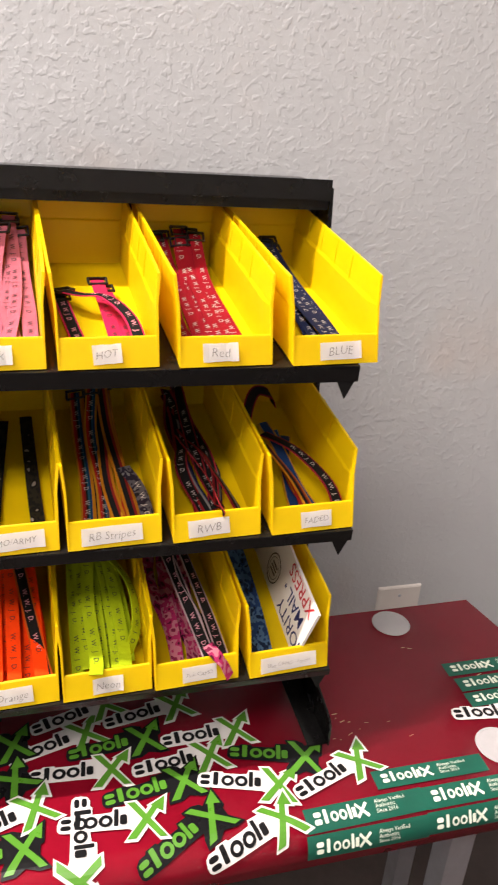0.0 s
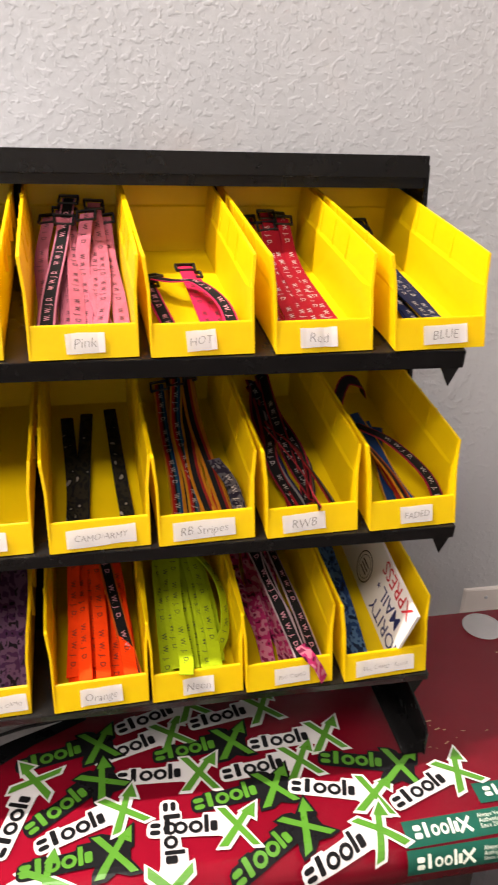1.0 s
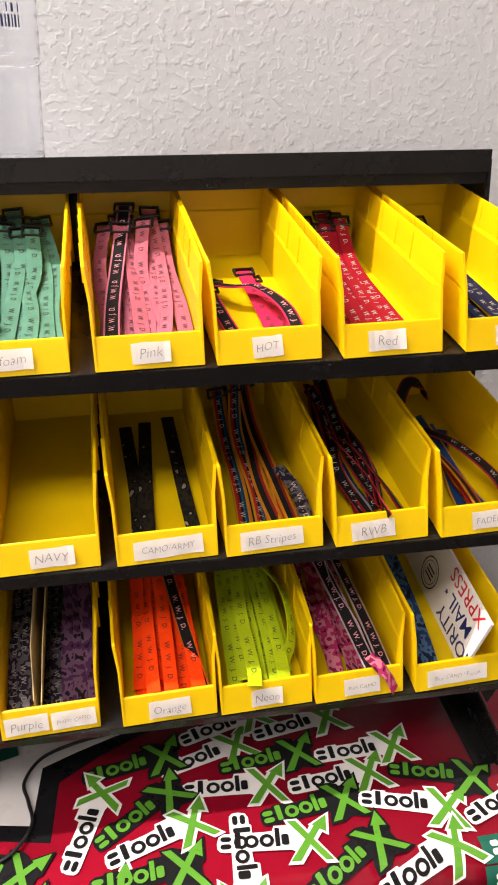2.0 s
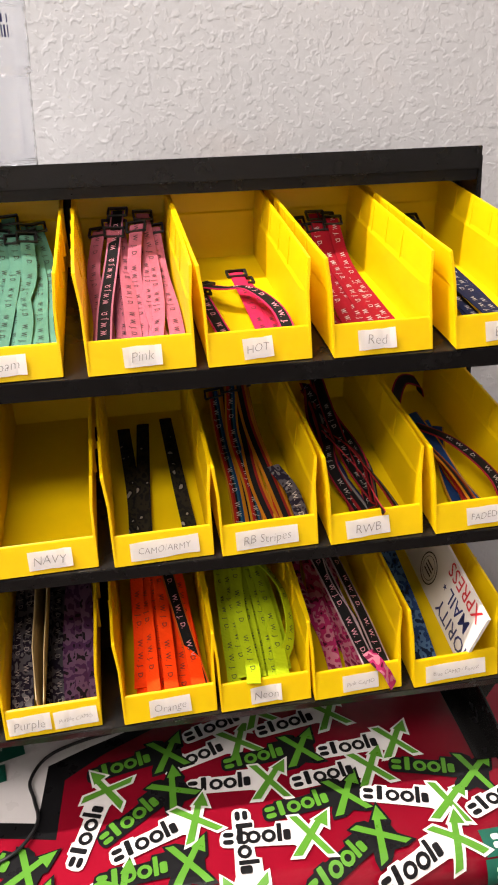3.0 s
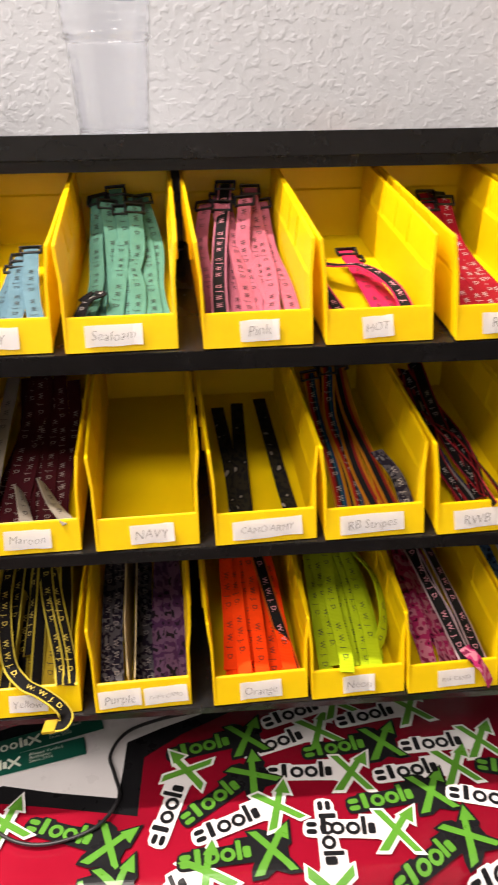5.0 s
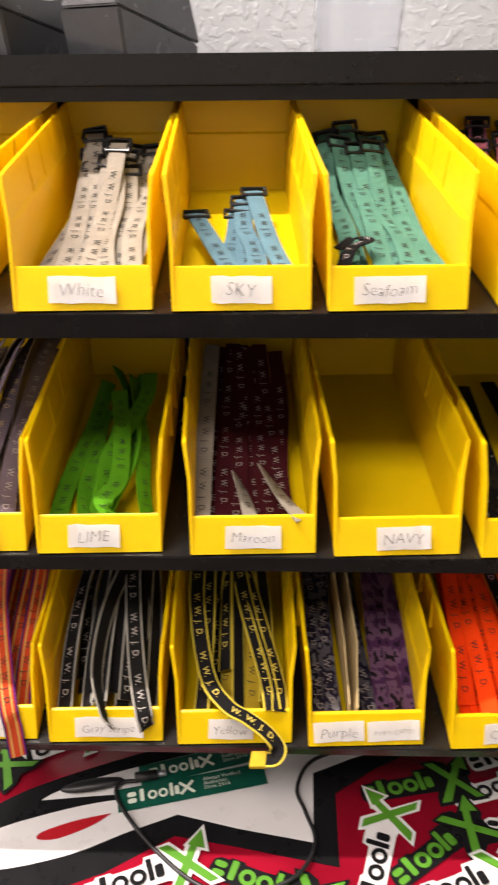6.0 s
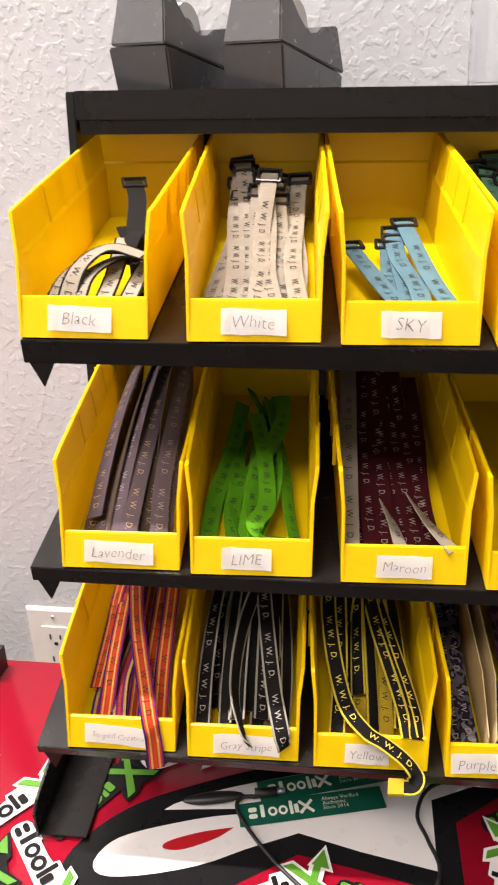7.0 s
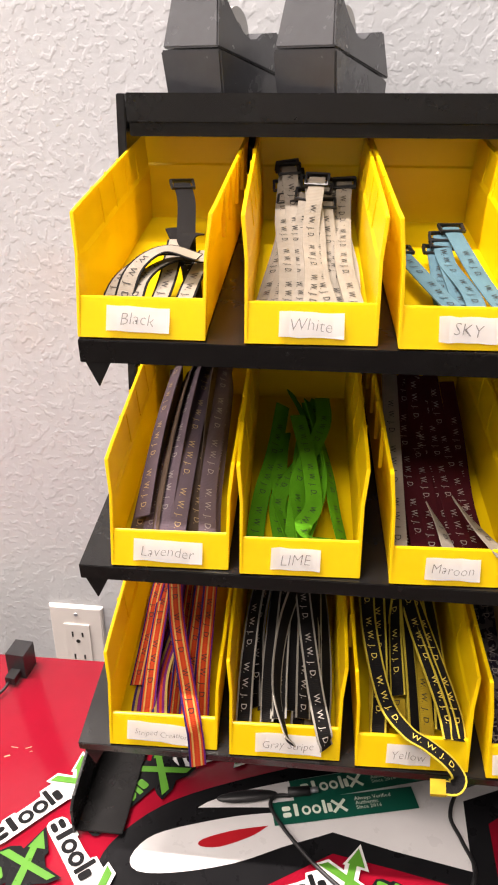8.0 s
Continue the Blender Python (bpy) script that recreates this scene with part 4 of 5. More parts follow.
wristband("black", [(0.006, 0.012, 0.008), (0.010, 0.05, 0.020), (0.010, 0.09, 0.034)], C_WHITE_BLK, T_BLACK, "cream wristband with black edges", False)
wristband("black", [(0.024, 0.012, 0.008), (0.028, 0.05, 0.018), (0.034, 0.09, 0.026)], C_WHITE_BLK, T_BLACK, "cream wristband with black edges", False)
wristband("black", [(0.020, 0.080, 0.020), (0.014, 0.11, 0.030), (0.008, 0.15, 0.044), (0.000, 0.175, 0.052)], C_BLACK, None, "plain black woven wristband standing up", True, width=0.015)
wristband("black", [(0.012, 0.07, 0.022), (0.018, 0.09, 0.036), (0.024, 0.105, 0.034)], C_BLACK, None, "plain black woven wristband folded over", False)
wristband("black", [(-0.018, 0.014, 0.008), (-0.012, 0.04, 0.030), (0.008, 0.054, 0.040), (0.034, 0.05, 0.036)], C_WHITE_BLK, T_BLACK, "cream wristband with black edges, folded into a loop", False, twist=(20, 10))
wristband("black", [(0.034, 0.02, 0.004), (0.02, 0.09, 0.012), (-0.002, 0.14, 0.026)], C_BLACK, T_DIM, "black woven wristband lying low", False)

cascade("lavender", 6, [C_LAV2, C_LAV], (T_TAN, T_DIM), "grey lavender woven wristband with tan letters", 7, crown=(0.004, 0.030), high=0.044, wide=0.034, low=0.010, twist=(5, 35), near=0.010, reach=0.02)
cascade("lavender", 6, [C_LAV, C_LAV2, C_LAV], (T_TAN, None, T_DIM), "grey lavender woven wristband, crumpled", 37, crown=(0.002, 0.026), high=0.058, wide=0.032, low=0.022, twist=(25, 72), near=0.010, reach=0.05)
fan("lime", 6, [C_LIME], T_BLACK, "lime green woven wristband with dark letters", 8, jitter=2.2, wave=0.013, twist=60, far=0.205, high=0.024, spread=(0.010, 0.012), buckle=False, near=0.02)
wristband("lime", [(-0.036, 0.012, 0.003), (-0.033, 0.07, 0.010), (-0.024, 0.13, 0.014), (-0.018, 0.19, 0.024)], C_LIME, T_BLACK, "lime green woven wristband with dark letters", False, twist=(10, 30))
wristband("lime", [(0.020, 0.026, 0.010), (0.008, 0.016, 0.018), (0.002, 0.022, 0.026), (0.010, 0.045, 0.026), (0.006, 0.10, 0.028), (-0.004, 0.16, 0.032)], C_LIME, T_BLACK, "lime green woven wristband curling at its end", False, twist=(20, 0))
wristband("lime", [(0.036, 0.012, 0.004), (0.028, 0.05, 0.014), (0.022, 0.11, 0.018), (0.006, 0.19, 0.028)], C_LIME, T_BLACK, "lime green woven wristband with dark letters", False, twist=(40, 50))
fan("maroon", 8, [C_MAROON], T_DIM, "maroon woven wristband with white letters", 9, far=0.224, high=0.046, buckle=False)
wristband("maroon", [(-0.038, 0.012, 0.012), (-0.036, 0.09, 0.036), (-0.032, 0.19, 0.060)], C_WHITE, T_BLACK, "cream woven wristband with black letters", False)
wristband("maroon", [(0.036, 0.008, 0.020), (0.022, 0.026, 0.026), (0.008, 0.055, 0.030)], C_WHITE, T_BLACK, "cream tip of a woven wristband", False, width=0.013, twist=(5, 55))
wristband("maroon", [(0.000, 0.010, 0.016), (-0.006, 0.032, 0.024), (-0.012, 0.052, 0.026)], C_WHITE, T_BLACK, "cream tip of a woven wristband", False, width=0.012, twist=(15, 60))
wristband("army", [(-0.024, 0.012, 0.003), (-0.022, 0.09, 0.004), (-0.026, 0.205, 0.008)], C_ARMY, None, "dark camouflage woven wristband lying flat", False)
wristband("army", [(-0.016, 0.012, 0.005), (-0.012, 0.09, 0.007), (-0.004, 0.208, 0.010)], C_ARMY, None, "dark camouflage woven wristband lying flat", False)
wristband("army", [(0.028, 0.012, 0.003), (0.025, 0.09, 0.005), (0.022, 0.215, 0.010)], C_ARMY, None, "dark camouflage woven wristband lying flat", False)
fan("rb", 6, [C_RB, C_RB2], (T_WHITE, None), "rainbow striped woven wristband", 10, far=0.234, high=0.046, spread=(0.030, 0.020), twist=35)
wristband("rb", [(0.036, 0.010, 0.006), (0.030, 0.04, 0.028), (0.018, 0.07, 0.036)], C_GREYPAT, T_WHITE, "dark woven wristband with white letters", False)
fan("rwb", 6, [C_RWB2, C_RWB], (None, T_WHITE), "dark red and white edged woven wristband", 11, far=0.234, high=0.038, spread=(0.012, 0.012), buckle=False, wave=0.010, twist=60, near=0.03)
wristband("rwb", [(0.006, 0.001, 0.024), (0.004, 0.010, 0.028), (0.002, 0.05, 0.030), (-0.016, 0.12, 0.036)], C_RWB, T_WHITE, "black red-edged wristband poking over the bin's lip", False, twist=(70, 40))
wristband("rwb", [(0.030, 0.012, 0.008), (0.018, 0.05, 0.022), (0.004, 0.10, 0.030)], C_RWB2, None, "dark red and white edged woven wristband", False, twist=(30, 50))
fan("faded", 4, [C_FADE2, C_FADE], (None, None), "faded rainbow woven wristband", 12, far=0.150, high=0.030, spread=(0.016, -0.014), buckle=False, twist=30)
wristband("faded", [(0.034, 0.008, 0.006), (0.030, 0.04, 0.024), (0.010, 0.09, 0.032), (-0.016, 0.13, 0.030)], C_RWB, T_WHITE, "black woven wristband with white letters", False)
wristband("faded", [(-0.034, 0.11, 0.018), (-0.030, 0.15, 0.040), (-0.014, 0.175, 0.056), (0.006, 0.18, 0.050), (0.016, 0.19, 0.030)], C_RWB, None, "dark woven wristband bent into a loop", False, twist=(40, 40))
wristband("faded", [(0.002, 0.010, 0.012), (-0.008, 0.05, 0.026), (-0.024, 0.10, 0.036)], C_RB2, None, "yellow and orange striped woven wristband", False, twist=(20, 30))

cascade("striped", 6, [C_STRIPE], (T_BLACK,), "orange and purple striped woven wristband", 13, crown=(0.004, 0.024), high=0.068, wide=0.035, low=0.014, twist=(15, 68), reach=0.07)
fan("striped", 4, [C_STRIPE2], None, "purple and yellow striped woven wristband", 14, far=0.150, high=0.030, spread=(0.028, 0.020), buckle=False, wave=0.010, twist=25)
wristband("striped", [(0.030, -0.0075, -0.012), (0.028, -0.0015, 0.012), (0.025, 0.004, 0.0262), (0.018, 0.025, 0.036), (0.0, 0.085, 0.050), (-0.012, 0.15, 0.064)], C_STRIPE, T_BLACK, "orange striped wristband hanging over the bin's lip", False, start=0.045)
cascade("gray", 7, [C_GRAY, C_GRAY2], (None, T_BLACK), "grey and black woven wristband standing on edge", 15, crown=(0.004, 0.020), high=0.062, wide=0.034, low=0.012, twist=(45, 80))
cascade("gray", 6, [C_GRAY], (T_WHITE, None), "black woven wristband with grey edges", 25, crown=(0.006, 0.016), high=0.074, wide=0.030, low=0.026, twist=(15, 70))
wristband("gray", [(-0.035, 0.014, 0.012), (-0.034, 0.06, 0.040), (-0.028, 0.12, 0.060), (-0.010, 0.18, 0.072)], C_GRAY, T_WHITE, "black woven wristband with grey edges", False, twist=(-15, -35))
wristband("gray", [(0.034, -0.002, 0.014), (0.031, 0.003, 0.0262), (0.024, 0.03, 0.038), (0.016, 0.08, 0.052), (0.008, 0.15, 0.062)], C_GRAY, T_WHITE, "black grey-edged wristband hanging over the lip", False, start=0.004)
wristband("gray", [(0.006, -0.002, 0.016), (0.0, 0.003, 0.026), (-0.008, 0.03, 0.040), (-0.004, 0.08, 0.055), (0.012, 0.14, 0.062)], C_GRAY, None, "black grey-edged wristband hanging over the lip", False, twist=(60, 50))
cascade("yellow", 6, [C_YELLOW2, C_YELLOW], (T_BLACK, T_YELLOW), "yellow and black woven wristband", 16, crown=(0.004, 0.020), high=0.056, wide=0.030, low=0.012, twist=(5, 40))
cascade("yellow", 6, [C_YELLOW], (T_YELLOW, None), "black woven wristband with yellow edges", 26, crown=(0.0, 0.020), high=0.072, wide=0.034, low=0.022, twist=(30, 78))
wristband("yellow", [(0.024, -0.019, 0.005), (0.0305, -0.0195, 0.007), (0.033, -0.015, 0.0135), (0.025, -0.009, 0.021), (0.010, -0.001, 0.0268), (-0.006, 0.007, 0.031), (-0.022, 0.03, 0.038), (-0.032, 0.09, 0.054), (-0.030, 0.15, 0.064), (-0.022, 0.21, 0.070)], C_YELLOW, T_YELLOW, "black and yellow wristband hanging over the bin's lip", False, start=0.022, tip=C_YELLOW2)
wristband("yellow", [(0.030, 0.006, 0.026), (0.026, 0.03, 0.034), (0.010, 0.09, 0.050), (0.0, 0.15, 0.060)], C_YELLOW, T_YELLOW, "black woven wristband with yellow edges", False)
wristband("yellow", [(0.036, 0.006, 0.024), (0.034, 0.03, 0.032), (0.018, 0.09, 0.048), (0.004, 0.15, 0.058)], C_YELLOW, T_YELLOW, "black woven wristband with yellow edges", False, twist=(20, 10))
fan("orange", 6, [C_ORANGE], T_BLACK, "bright orange woven wristband with black letters", 17, far=0.234, high=0.040, spread=(0.034, 0.022), buckle=False, jitter=1.6, wave=0.007, twist=25)
cascade("orange", 6, [C_ORANGE], (T_BLACK,), "bright orange woven wristband with black letters", 27, crown=(-0.002, 0.022), high=0.064, wide=0.033, low=0.024, twist=(0, 40), near=0.010, reach=0.02)
wristband("orange", [(0.034, 0.010, 0.016), (0.020, 0.08, 0.042), (0.006, 0.17, 0.066)], C_BLACK_OR, T_PINK, "black woven wristband with orange edges", False)
cascade("neon", 8, [C_NEON], (T_BLACK,), "neon yellow woven wristband with black letters", 18, crown=(-0.008, 0.014), high=0.062, wide=0.030, low=0.020, twist=(0, 25), near=0.010, reach=0.02)
wristband("neon", [(-0.012, 0.002, 0.026), (-0.010, 0.02, 0.030), (-0.012, 0.08, 0.044), (-0.006, 0.15, 0.058)], C_NEON, T_BLACK, "neon yellow wristband over the bin's lip", False)
wristband("neon", [(0.022, 0.03, 0.016), (0.036, 0.05, 0.034), (0.034, 0.085, 0.058), (0.012, 0.13, 0.066)], C_NEON, T_BLACK, "neon yellow wristband arching up", False, twist=(60, 30))
fan("pcamo", 7, [C_PCAMO], None, "pink camouflage woven wristband", 19, far=0.204, high=0.030, spread=(0.024, 0.014), buckle=False, jitter=2.0, wave=0.010, twist=50)
wristband("pcamo", [(0.014, 0.010, 0.022), (0.002, 0.06, 0.042), (-0.010, 0.12, 0.058), (-0.024, 0.18, 0.066), (-0.034, 0.21, 0.050)], C_BLACK_PALE, T_PINK, "black woven wristband with pale edges", False, twist=(-10, -45))
wristband("pcamo", [(0.030, 0.010, 0.018), (0.022, 0.06, 0.036), (0.010, 0.13, 0.054), (0.000, 0.21, 0.060)], C_BLACK_PALE, T_PINK, "black woven wristband with pale edges", False, twist=(5, 35))
wristband("pcamo", [(0.022, 0.014, 0.014), (0.016, 0.05, 0.034), (-0.002, 0.10, 0.054), (0.006, 0.19, 0.062)], C_BLACK_PALE, None, "black woven wristband with pale edges", False, twist=(40, 78))
wristband("pcamo", [(0.034, -0.006, 0.008), (0.028, -0.001, 0.020), (0.022, 0.004, 0.0265), (0.014, 0.018, 0.030)], C_PCAMO, None, "pink camouflage wristband hanging over the lip", False)
fan("purple", 3, [C_GREYPAT], (T_DIM,), "grey patterned woven wristband", 20, far=0.224, high=0.040, spread=(0.008, 0.006), buckle=False)


def shift_fan(key, xs, material, ink, label, seed, high=0.055, buckle=False):
    rnd = random.Random(seed)
    for x in xs:
        h = high + rnd.uniform(-0.006, 0.006)
        wristband(key, [(x, 0.010, 0.006 + rnd.uniform(0, 0.010)), (x + rnd.uniform(-0.003, 0.003), 0.08, h * 0.55), (x + rnd.uniform(-0.006, 0.006), 0.19, h)], material, ink, label, buckle, twist=(rnd.uniform(-20, 20), rnd.uniform(-20, 20)))


shift_fan("purple", (-0.034, -0.024), C_GREYPAT, T_DIM, "grey patterned woven wristband", 31)
shift_fan("purple", (0.018, 0.027, 0.035), C_PURPLE, None, "purple camouflage woven wristband", 32)
shift_fan("forest", (-0.036, -0.030, -0.022), C_BCAMO, None, "blue camouflage woven wristband", 33, high=0.045)


def kraft_card():
    m = BIN_AT["purple"]
    bm = bmesh.new()
    edge = [(0.012, 0.004), (0.010, 0.030), (0.045, 0.058), (0.19, 0.066), (0.19, 0.004)]
    for x0, lean, drop in ((-0.012, -0.003, 0.0), (-0.010, 0.006, 0.003)):
        outer = [(x0 + lean * h / 0.06, y, bin_floor(y) + h - drop * (h > 0.01)) for y, h in edge]
        loft(bm, outer, [(x + 0.0009, y, z) for x, y, z in outer])
    tidy(bm)
    ob = finish("card_divider", bm, MAT_KRAFT)
    ob.matrix_world = m
    tagged(ob, "folded tan card standing between wristbands in a bin", "card")


kraft_card()


def mailer():
    """A white printed cardboard mailer leaning against the bin's side."""
    m = BIN_AT["forest"] @ Matrix.Translation((0.010, 0.012, bin_floor(0.012) + 0.0015)) @ pose(0, 0, 0, 0, 15, 0) @ pose(0, 0, 0, math.degrees(math.atan(SLOPE)))
    thing = new("mailer_envelope")
    thing.matrix_world = m
    w, h = 0.21, 0.070
    bm = bmesh.new()
    box(bm, -0.0016, 0.0016, 0, w, 0, h)
    soften(bm, 0.0008, 2)
    part("card", bm, MAT_MAILER, thing)

    def face(u, v):
        return Vector((-0.0021, u, v))

    for words, u, v, size, mat in (("IORITY", 0.003, 0.022, 0.024, MAT_NAVYINK), ("MAIL", 0.018, 0.044, 0.024, MAT_NAVYINK), ("XPRESS", 0.008, 0.0675, 0.024, MAT_REDINK)):
        bm = bmesh.new()
        data = letters(words, 2, 0.005)
        lay_letters(bm, data, lambda p, u=u, v=v, size=size: face(u + p.x * size, v - p.y * size))
        part("print", bm, mat, thing, "bold printed letters")
    bm = bmesh.new()
    star = [face(0.078 + (0.0042 if k % 2 == 0 else 0.0017) * math.sin(k * math.pi / 5), 0.036 + (0.0042 if k % 2 == 0 else 0.0017) * math.cos(k * math.pi / 5)) for k in range(10)]
    bm.faces.new([bm.verts.new(p) for p in star])
    part("star_print", bm, MAT_NAVYINK, thing)
    bm = bmesh.new()
    for r0, r1 in ((0.0175, 0.0190), (0.0135, 0.0142)):
        for k in range(36):
            a, b = 2 * math.pi * k / 36, 2 * math.pi * (k + 1) / 36
            bm.faces.new([bm.verts.new(face(0.118 + r * math.cos(t), 0.026 + r * math.sin(t))) for r, t in ((r0, a), (r1, a), (r1, b), (r0, b))])
    for dv in (-0.005, 0, 0.005):
        bm.faces.new([bm.verts.new(face(0.118 + u, 0.026 + dv + v)) for u, v in ((-0.009, -0.001), (0.009, -0.001), (0.009, 0.001), (-0.009, 0.001))])
    part("round_seal", bm, MAT_INK, thing, "round dark printed seal")
    tagged(thing, "white cardboard mailer with navy and red print", "mailer")


mailer()

# ---- things on the rack's top shelf ----


def tape_dispenser(x, y, yaw):
    thing = empty("tape_dispenser", pose(x, y, 1.3657, 0, 0, yaw))
    wide = 0.060

    def body(name, prof, w0, taper, material, bevel=0.0016):
        bm = bmesh.new()
        loops = [[(s * w0 / 2 * (1 - taper * z / 0.078), yy, z) for yy, z in prof] for s in (-1, 1)]
        loft(bm, *loops)
        tidy(bm)
        bmesh.ops.triangulate(bm, faces=[f for f in bm.faces if len(f.verts) > 4])
        soften(bm, bevel, 2, 0.5)
        return part(name, bm, material, thing)

    body("base", [(0.008, 0.0), (0.0, 0.038), (0.13, 0.018), (0.130, 0.0)], wide - 0.0065, -0.10, MAT_GREYPLASTIC)
    curve = [(0.021, 0.080), (0.030, 0.070), (0.040, 0.060), (0.052, 0.052), (0.064, 0.048), (0.076, 0.049), (0.088, 0.054), (0.122, 0.057)]
    body("shell", [(0.0005, 0.0392), (0.011, 0.079)] + curve + [(0.1315, 0.0190)], wide + 0.001, 0.30, MAT_GREYPLASTIC, 0.0012)
    bm = bmesh.new()
    for r0, r1 in ((0.012, 0.0235),):
        n = 28
        for s0, s1 in ((-0.0095, 0.0095),):
            a = [[bm.verts.new((xx, 0.066 + r * math.cos(t), 0.050 + r * math.sin(t))) for t in [2 * math.pi * k / n for k in range(n)]] for xx, r in ((s0, r0), (s0, r1), (s1, r1), (s1, r0))]
            for p, q in zip(a, a[1:] + a[:1]):
                for k in range(n):
                    bm.faces.new((p[k], p[(k + 1) % n], q[(k + 1) % n], q[k]))
    part("tape_roll", tidy(bm), MAT_TAPE, thing, "clear tape roll")
    bm = bmesh.new()
    box(bm, -0.014, 0.014, 0.0085, 0.0125, 0.0780, 0.0797)
    for k in range(12):
        xx = -0.013 + k * 0.0022
        vs = [bm.verts.new(p) for p in ((xx, 0.0085, 0.0797), (xx + 0.0018, 0.0085, 0.0797), (xx + 0.0009, 0.0078, 0.0806))]
        bm.faces.new(vs)
    part("cutter_blade", bm, MAT_BLADE, thing, "toothed steel cutter blade")
    tagged(thing, "charcoal plastic desk tape dispenser on the rack's top", "tape dispenser", "tape dispensers")


tape_dispenser(-0.4390, 0.834, -20)
tape_dispenser(-0.3470, 0.834, -22)


def clear_cup():
    cx, cy, z0 = -0.137, 0.868, 1.3658
    thing = empty("clear_cup", pose(cx, cy, z0))
    n = 48

    def lathe(prof):
        bm = bmesh.new()
        rings = [[bm.verts.new((r * math.cos(t), r * math.sin(t), z)) for t in [2 * math.pi * k / n for k in range(n)]] for r, z in prof]
        for a, b in zip(rings, rings[1:]):
            for k in range(n):
                bm.faces.new((a[k], a[(k + 1) % n], b[(k + 1) % n], b[k]))
        bm.faces.new(rings[0][::-1])
        bm.faces.new(rings[-1])
        for f in bm.faces:
            f.smooth = len(f.verts) == 4
        return tidy(bm)

    outer, inner = [], []
    for k in range(91):
        z = 0.150 * k / 90
        rib = 0.0007 * math.exp(-((k % 8 - 4) / 0.9) ** 2) + (0.0016 if k in (52, 53) else 0)
        r = 0.0338 + 0.0085 * k / 90 + rib + (0.0014 if k > 52 else 0)
        outer.append((r, z))
        inner.append((0.0338 + 0.0085 * k / 90 - 0.0012 + (0.0014 if k > 52 else 0), max(z, 0.004)))
    bm = lathe([(0.028, 0.0)] + outer + inner[::-1] + [(0.01, 0.004)])
    cup = part("cup_wall", bm, MAT_CLEAR, thing)
    cup.visible_shadow = False
    bm = bmesh.new()
    # two short rows of upright strokes stand for the print
    for z0_, high, step, widths in ((0.1250, 0.0066, 0.0044, (0.0012, 0.0022, 0.0012)), (0.1132, 0.0097, 0.0024, (0.0012, 0.0018) * 5)):
        t = radians(-47)
        for wide_ in widths:
            corners = []
            for dt, z in ((0, z0_), (wide_, z0_), (wide_, z0_ + high), (0, z0_ + high)):
                rr = 0.0338 + 0.0085 * z / 0.150 + 0.0026
                a = t - dt / rr
                corners.append(bm.verts.new((rr * math.cos(a), rr * math.sin(a), z)))
            bm.faces.new(corners)
            t -= (step + wide_ * 0.4) / 0.042
    part("print", bm, MAT_NAVYINK, thing, "navy blue print")
    tagged(thing, "clear ribbed plastic cup with navy print", "cup")


clear_cup()

# ---- outlets, charger and cable ----


def plate_body(thing, inv, cx, cz, w, h):
    bm = bmesh.new()
    y1 = WALL_Y - 0.0004
    loft(bm, [(cx + a * w / 2, y1, cz + b * h / 2) for a, b in ((-1, -1), (1, -1), (1, 1), (-1, 1))], [(cx + a * (w / 2 - 0.003), y1 - 0.0055, cz + b * (h / 2 - 0.003)) for a, b in ((-1, -1), (1, -1), (1, 1), (-1, 1))])
    tidy(bm)
    soften(bm, 0.0012, 2, 0.3)
    bm.transform(inv)
    part("cover_plate", bm, MAT_PLATE, thing)


def screw(thing, inv, cx, cz):
    bm = bmesh.new()
    y0 = WALL_Y - 0.0058
    ring = [[(cx + r * math.cos(t), y, cz + r * math.sin(t)) for t in [2 * math.pi * k / 16 for k in range(16)]] for r, y in ((0.0032, y0), (0.0024, y0 - 0.0012))]
    loft(bm, *ring)
    tidy(bm)
    bm.transform(inv)
    part("screw", bm, MAT_STEEL, thing)


def wall_outlet():
    cx, cz = -0.660, 0.640
    thing = empty("wall_outlet", pose(cx, WALL_Y - 0.001, cz))
    inv = thing.matrix_world.inverted()
    plate_body(thing, inv, cx, cz, 0.082, 0.125)
    bm = bmesh.new()
    box(bm, cx - 0.019, cx + 0.019, WALL_Y - 0.0078, WALL_Y - 0.0054, cz - 0.052, cz + 0.030)
    soften(bm, 0.0012, 2)
    bm.transform(inv)
    insert = part("receptacle", bm, MAT_PLATE, thing)
    for dz in (-0.034, 0.008):
        for sx, w, h in ((-0.0075, 0.0026, 0.0095), (0.0075, 0.0026, 0.0080)):
            bm = bmesh.new()
            box(bm, cx + sx - w / 2, cx + sx + w / 2, WALL_Y - 0.0082, WALL_Y - 0.0077, cz + dz - h / 2 + 0.004, cz + dz + h / 2 + 0.004)
            bm.transform(inv)
            part("slot", bm, MAT_SLOT, insert)
        bm = bmesh.new()
        ring = [[(cx + 0.0033 * math.cos(t), y, cz + dz - 0.0085 + 0.0033 * math.sin(t)) for t in [2 * math.pi * k / 12 for k in range(12)]] for y in (WALL_Y - 0.0077, WALL_Y - 0.0082)]
        loft(bm, *ring)
        tidy(bm).transform(inv)
        part("earth_hole", bm, MAT_SLOT, insert)
    for dz in (-0.050, 0.047):
        screw(thing, inv, cx, cz + dz)
    tagged(thing, "white wall outlet above the table's back edge", "outlet")


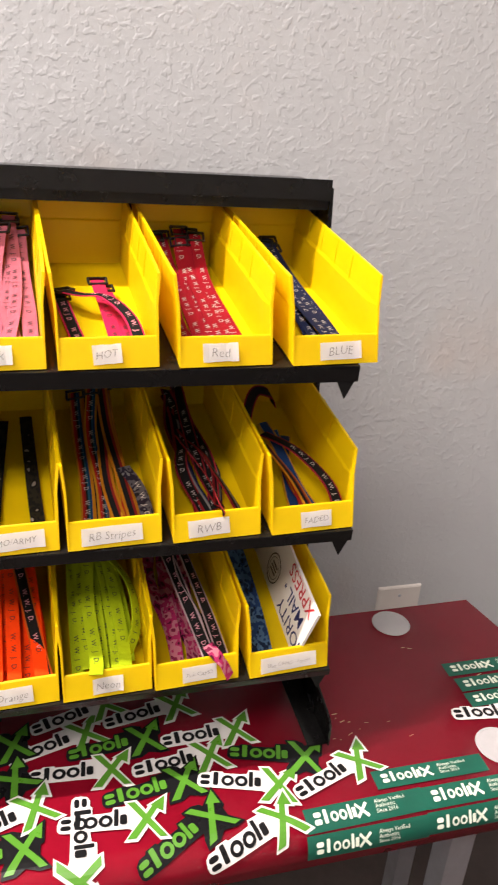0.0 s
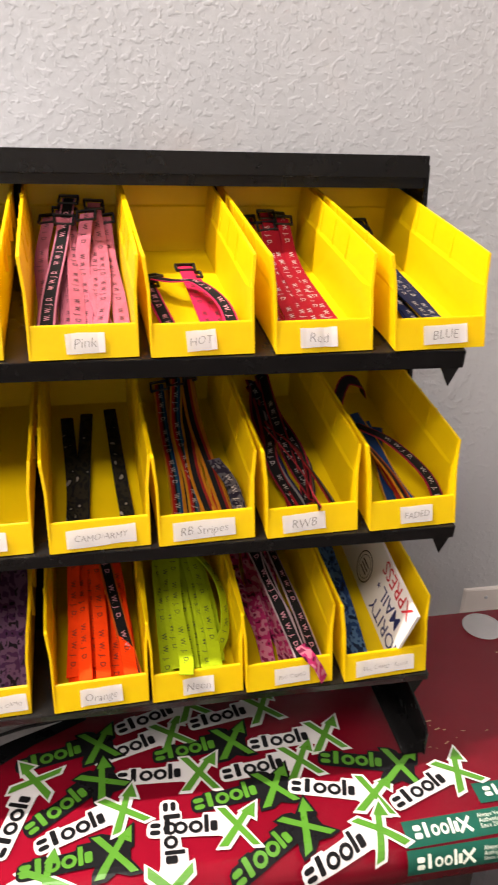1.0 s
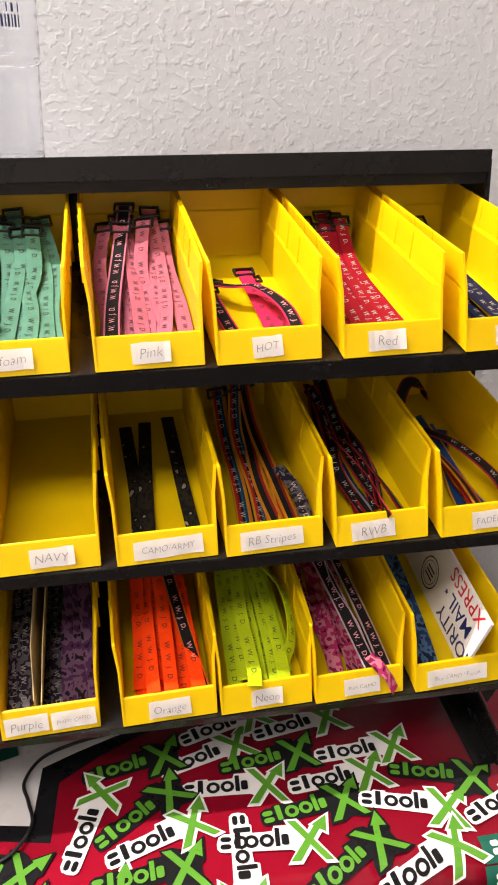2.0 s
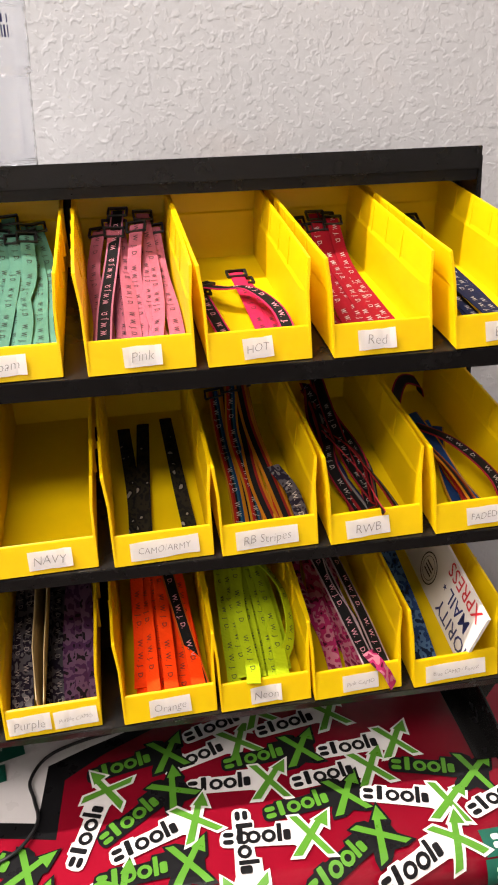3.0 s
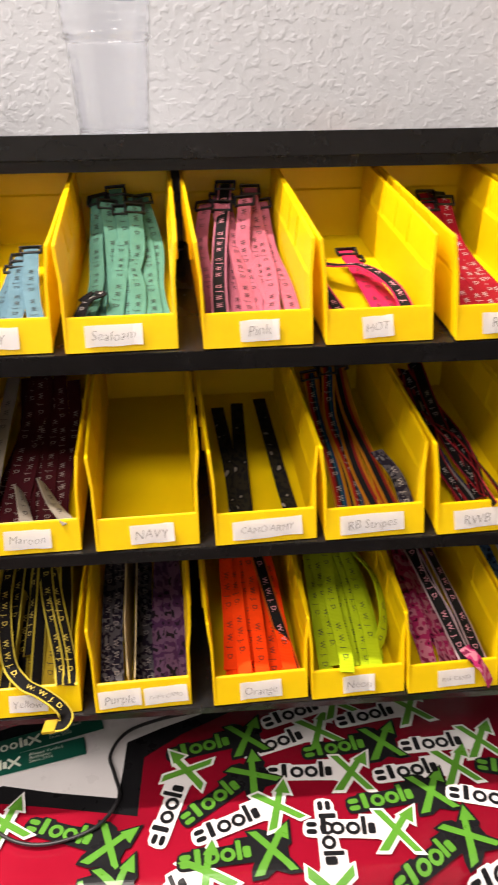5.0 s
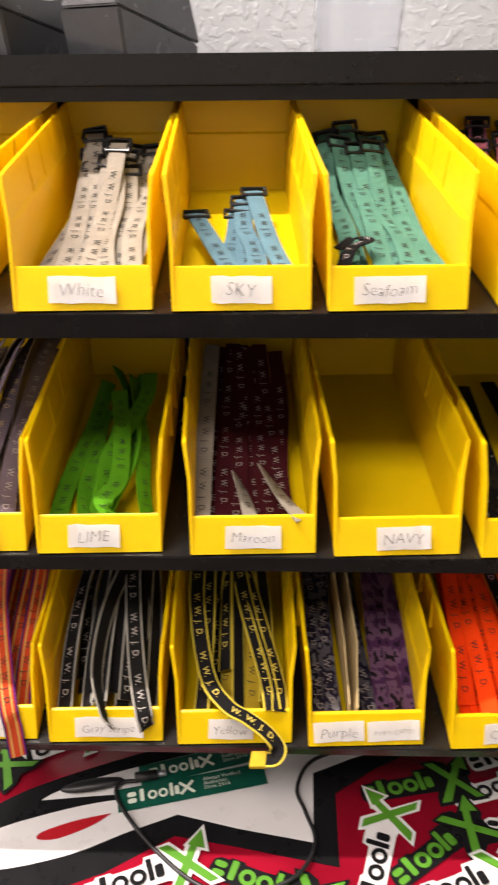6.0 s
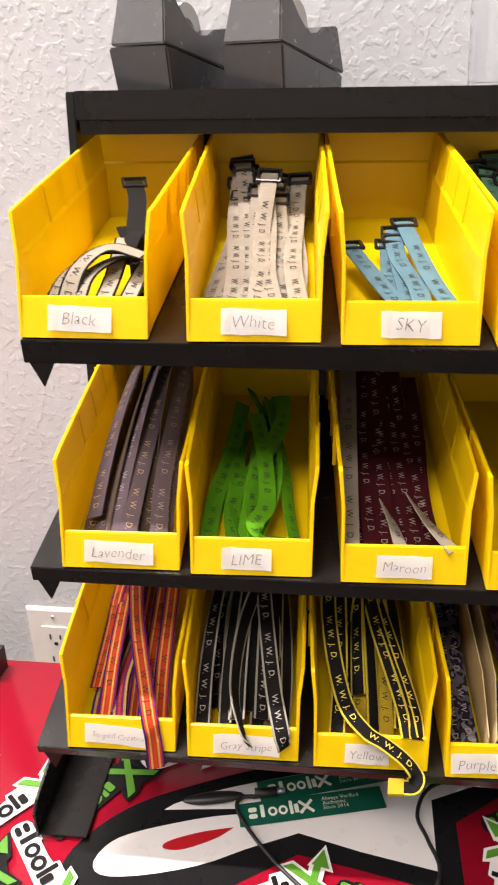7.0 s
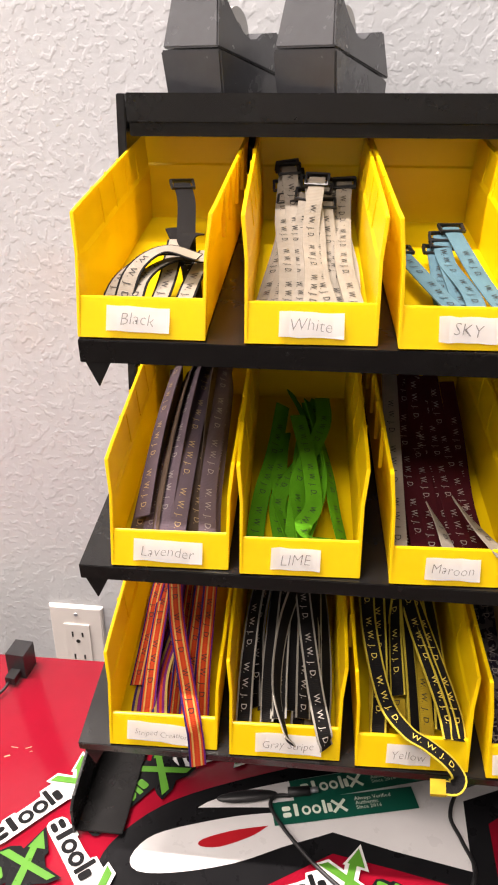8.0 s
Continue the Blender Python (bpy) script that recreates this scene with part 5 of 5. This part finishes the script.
def blank_plate():
    cx, cz = 0.6185, 0.616
    thing = empty("blank_wall_plate", pose(cx, WALL_Y - 0.001, cz))
    inv = thing.matrix_world.inverted()
    plate_body(thing, inv, cx, cz, 0.086, 0.122)
    for dz in (0.041, -0.041):
        screw(thing, inv, cx, cz + dz)
    tagged(thing, "blank white wall cover plate with screws", "wall plate")


wall_outlet()
blank_plate()


def charger():
    cx, cy = -0.658, 0.812
    thing = empty("usb_charger", pose(cx, cy, TOP_Z + 0.001, 0, 0, -5))
    bm = bmesh.new()
    box(bm, -0.0112, 0.0112, -0.013, 0.013, 0, 0.033)
    soften(bm, 0.0035, 3)
    part("charger_body", bm, MAT_CHARGER, thing)
    bm = bmesh.new()
    box(bm, -0.006, 0.006, -0.029, -0.0135, 0.004, 0.013)
    soften(bm, 0.002, 2)
    part("usb_plug", bm, MAT_RUBBER, thing)
    bm = tube(spline([(-0.001, -0.030, 0.008), (-0.003, -0.042, 0.006), (-0.016, -0.060, 0.0026), (-0.06, -0.066, 0.0026), (-0.14, -0.05, 0.0026)], 20), 0.0018)
    part("cord", bm, MAT_RUBBER, thing)
    tagged(thing, "black cube phone charger with cord on the table", "charger")


charger()


def cable():
    thing = empty("power_cable", pose(-0.326, 0.665, TOP_Z))
    inv = thing.matrix_world.inverted()
    z = TOP_Z + 0.0058
    run = [(-0.330, 0.670), (-0.345, 0.667), (-0.348, 0.655), (-0.330, 0.628), (-0.300, 0.598), (-0.262, 0.570), (-0.225, 0.565), (-0.184, 0.579), (-0.165, 0.610), (-0.172, 0.640), (-0.179, 0.665), (-0.163, 0.697), (-0.120, 0.713), (-0.060, 0.726), (0.0, 0.76)]
    bm = tube([inv @ p for p in spline([(x, y, z + 0.0008 * math.sin(9 * i)) for i, (x, y) in enumerate(run)], 90)], 0.0019)
    part("cord", bm, MAT_RUBBER, thing)
    bm = bmesh.new()
    bmesh.ops.create_uvsphere(bm, u_segments=20, v_segments=12, radius=1.0)
    bmesh.ops.scale(bm, vec=(0.030, 0.0062, 0.0045), verts=bm.verts[:])
    for f in bm.faces:
        f.smooth = True
    bm.transform(inv @ pose(-0.372, 0.664, TOP_Z + 0.0064, 0, 0, 12))
    part("inline_switch", bm, MAT_RUBBER, thing)
    bm = tube([inv @ Vector(p) for p in ((-0.333, 0.672, z + 0.002), (-0.326, 0.673, z + 0.002), (-0.3255, 0.673, z + 0.002), (-0.312, 0.676, z + 0.002))], 0.0046, 10)
    part("barrel_plug", bm, MAT_RUBBER, thing)
    bm = tube([inv @ Vector(p) for p in ((-0.312, 0.676, z + 0.002), (-0.304, 0.678, z + 0.002))], 0.0027, 10)
    part("plug_tip", bm, MAT_STEEL, thing)
    tagged(thing, "thin black power cable with inline switch, looped on the table", "cable")


cable()
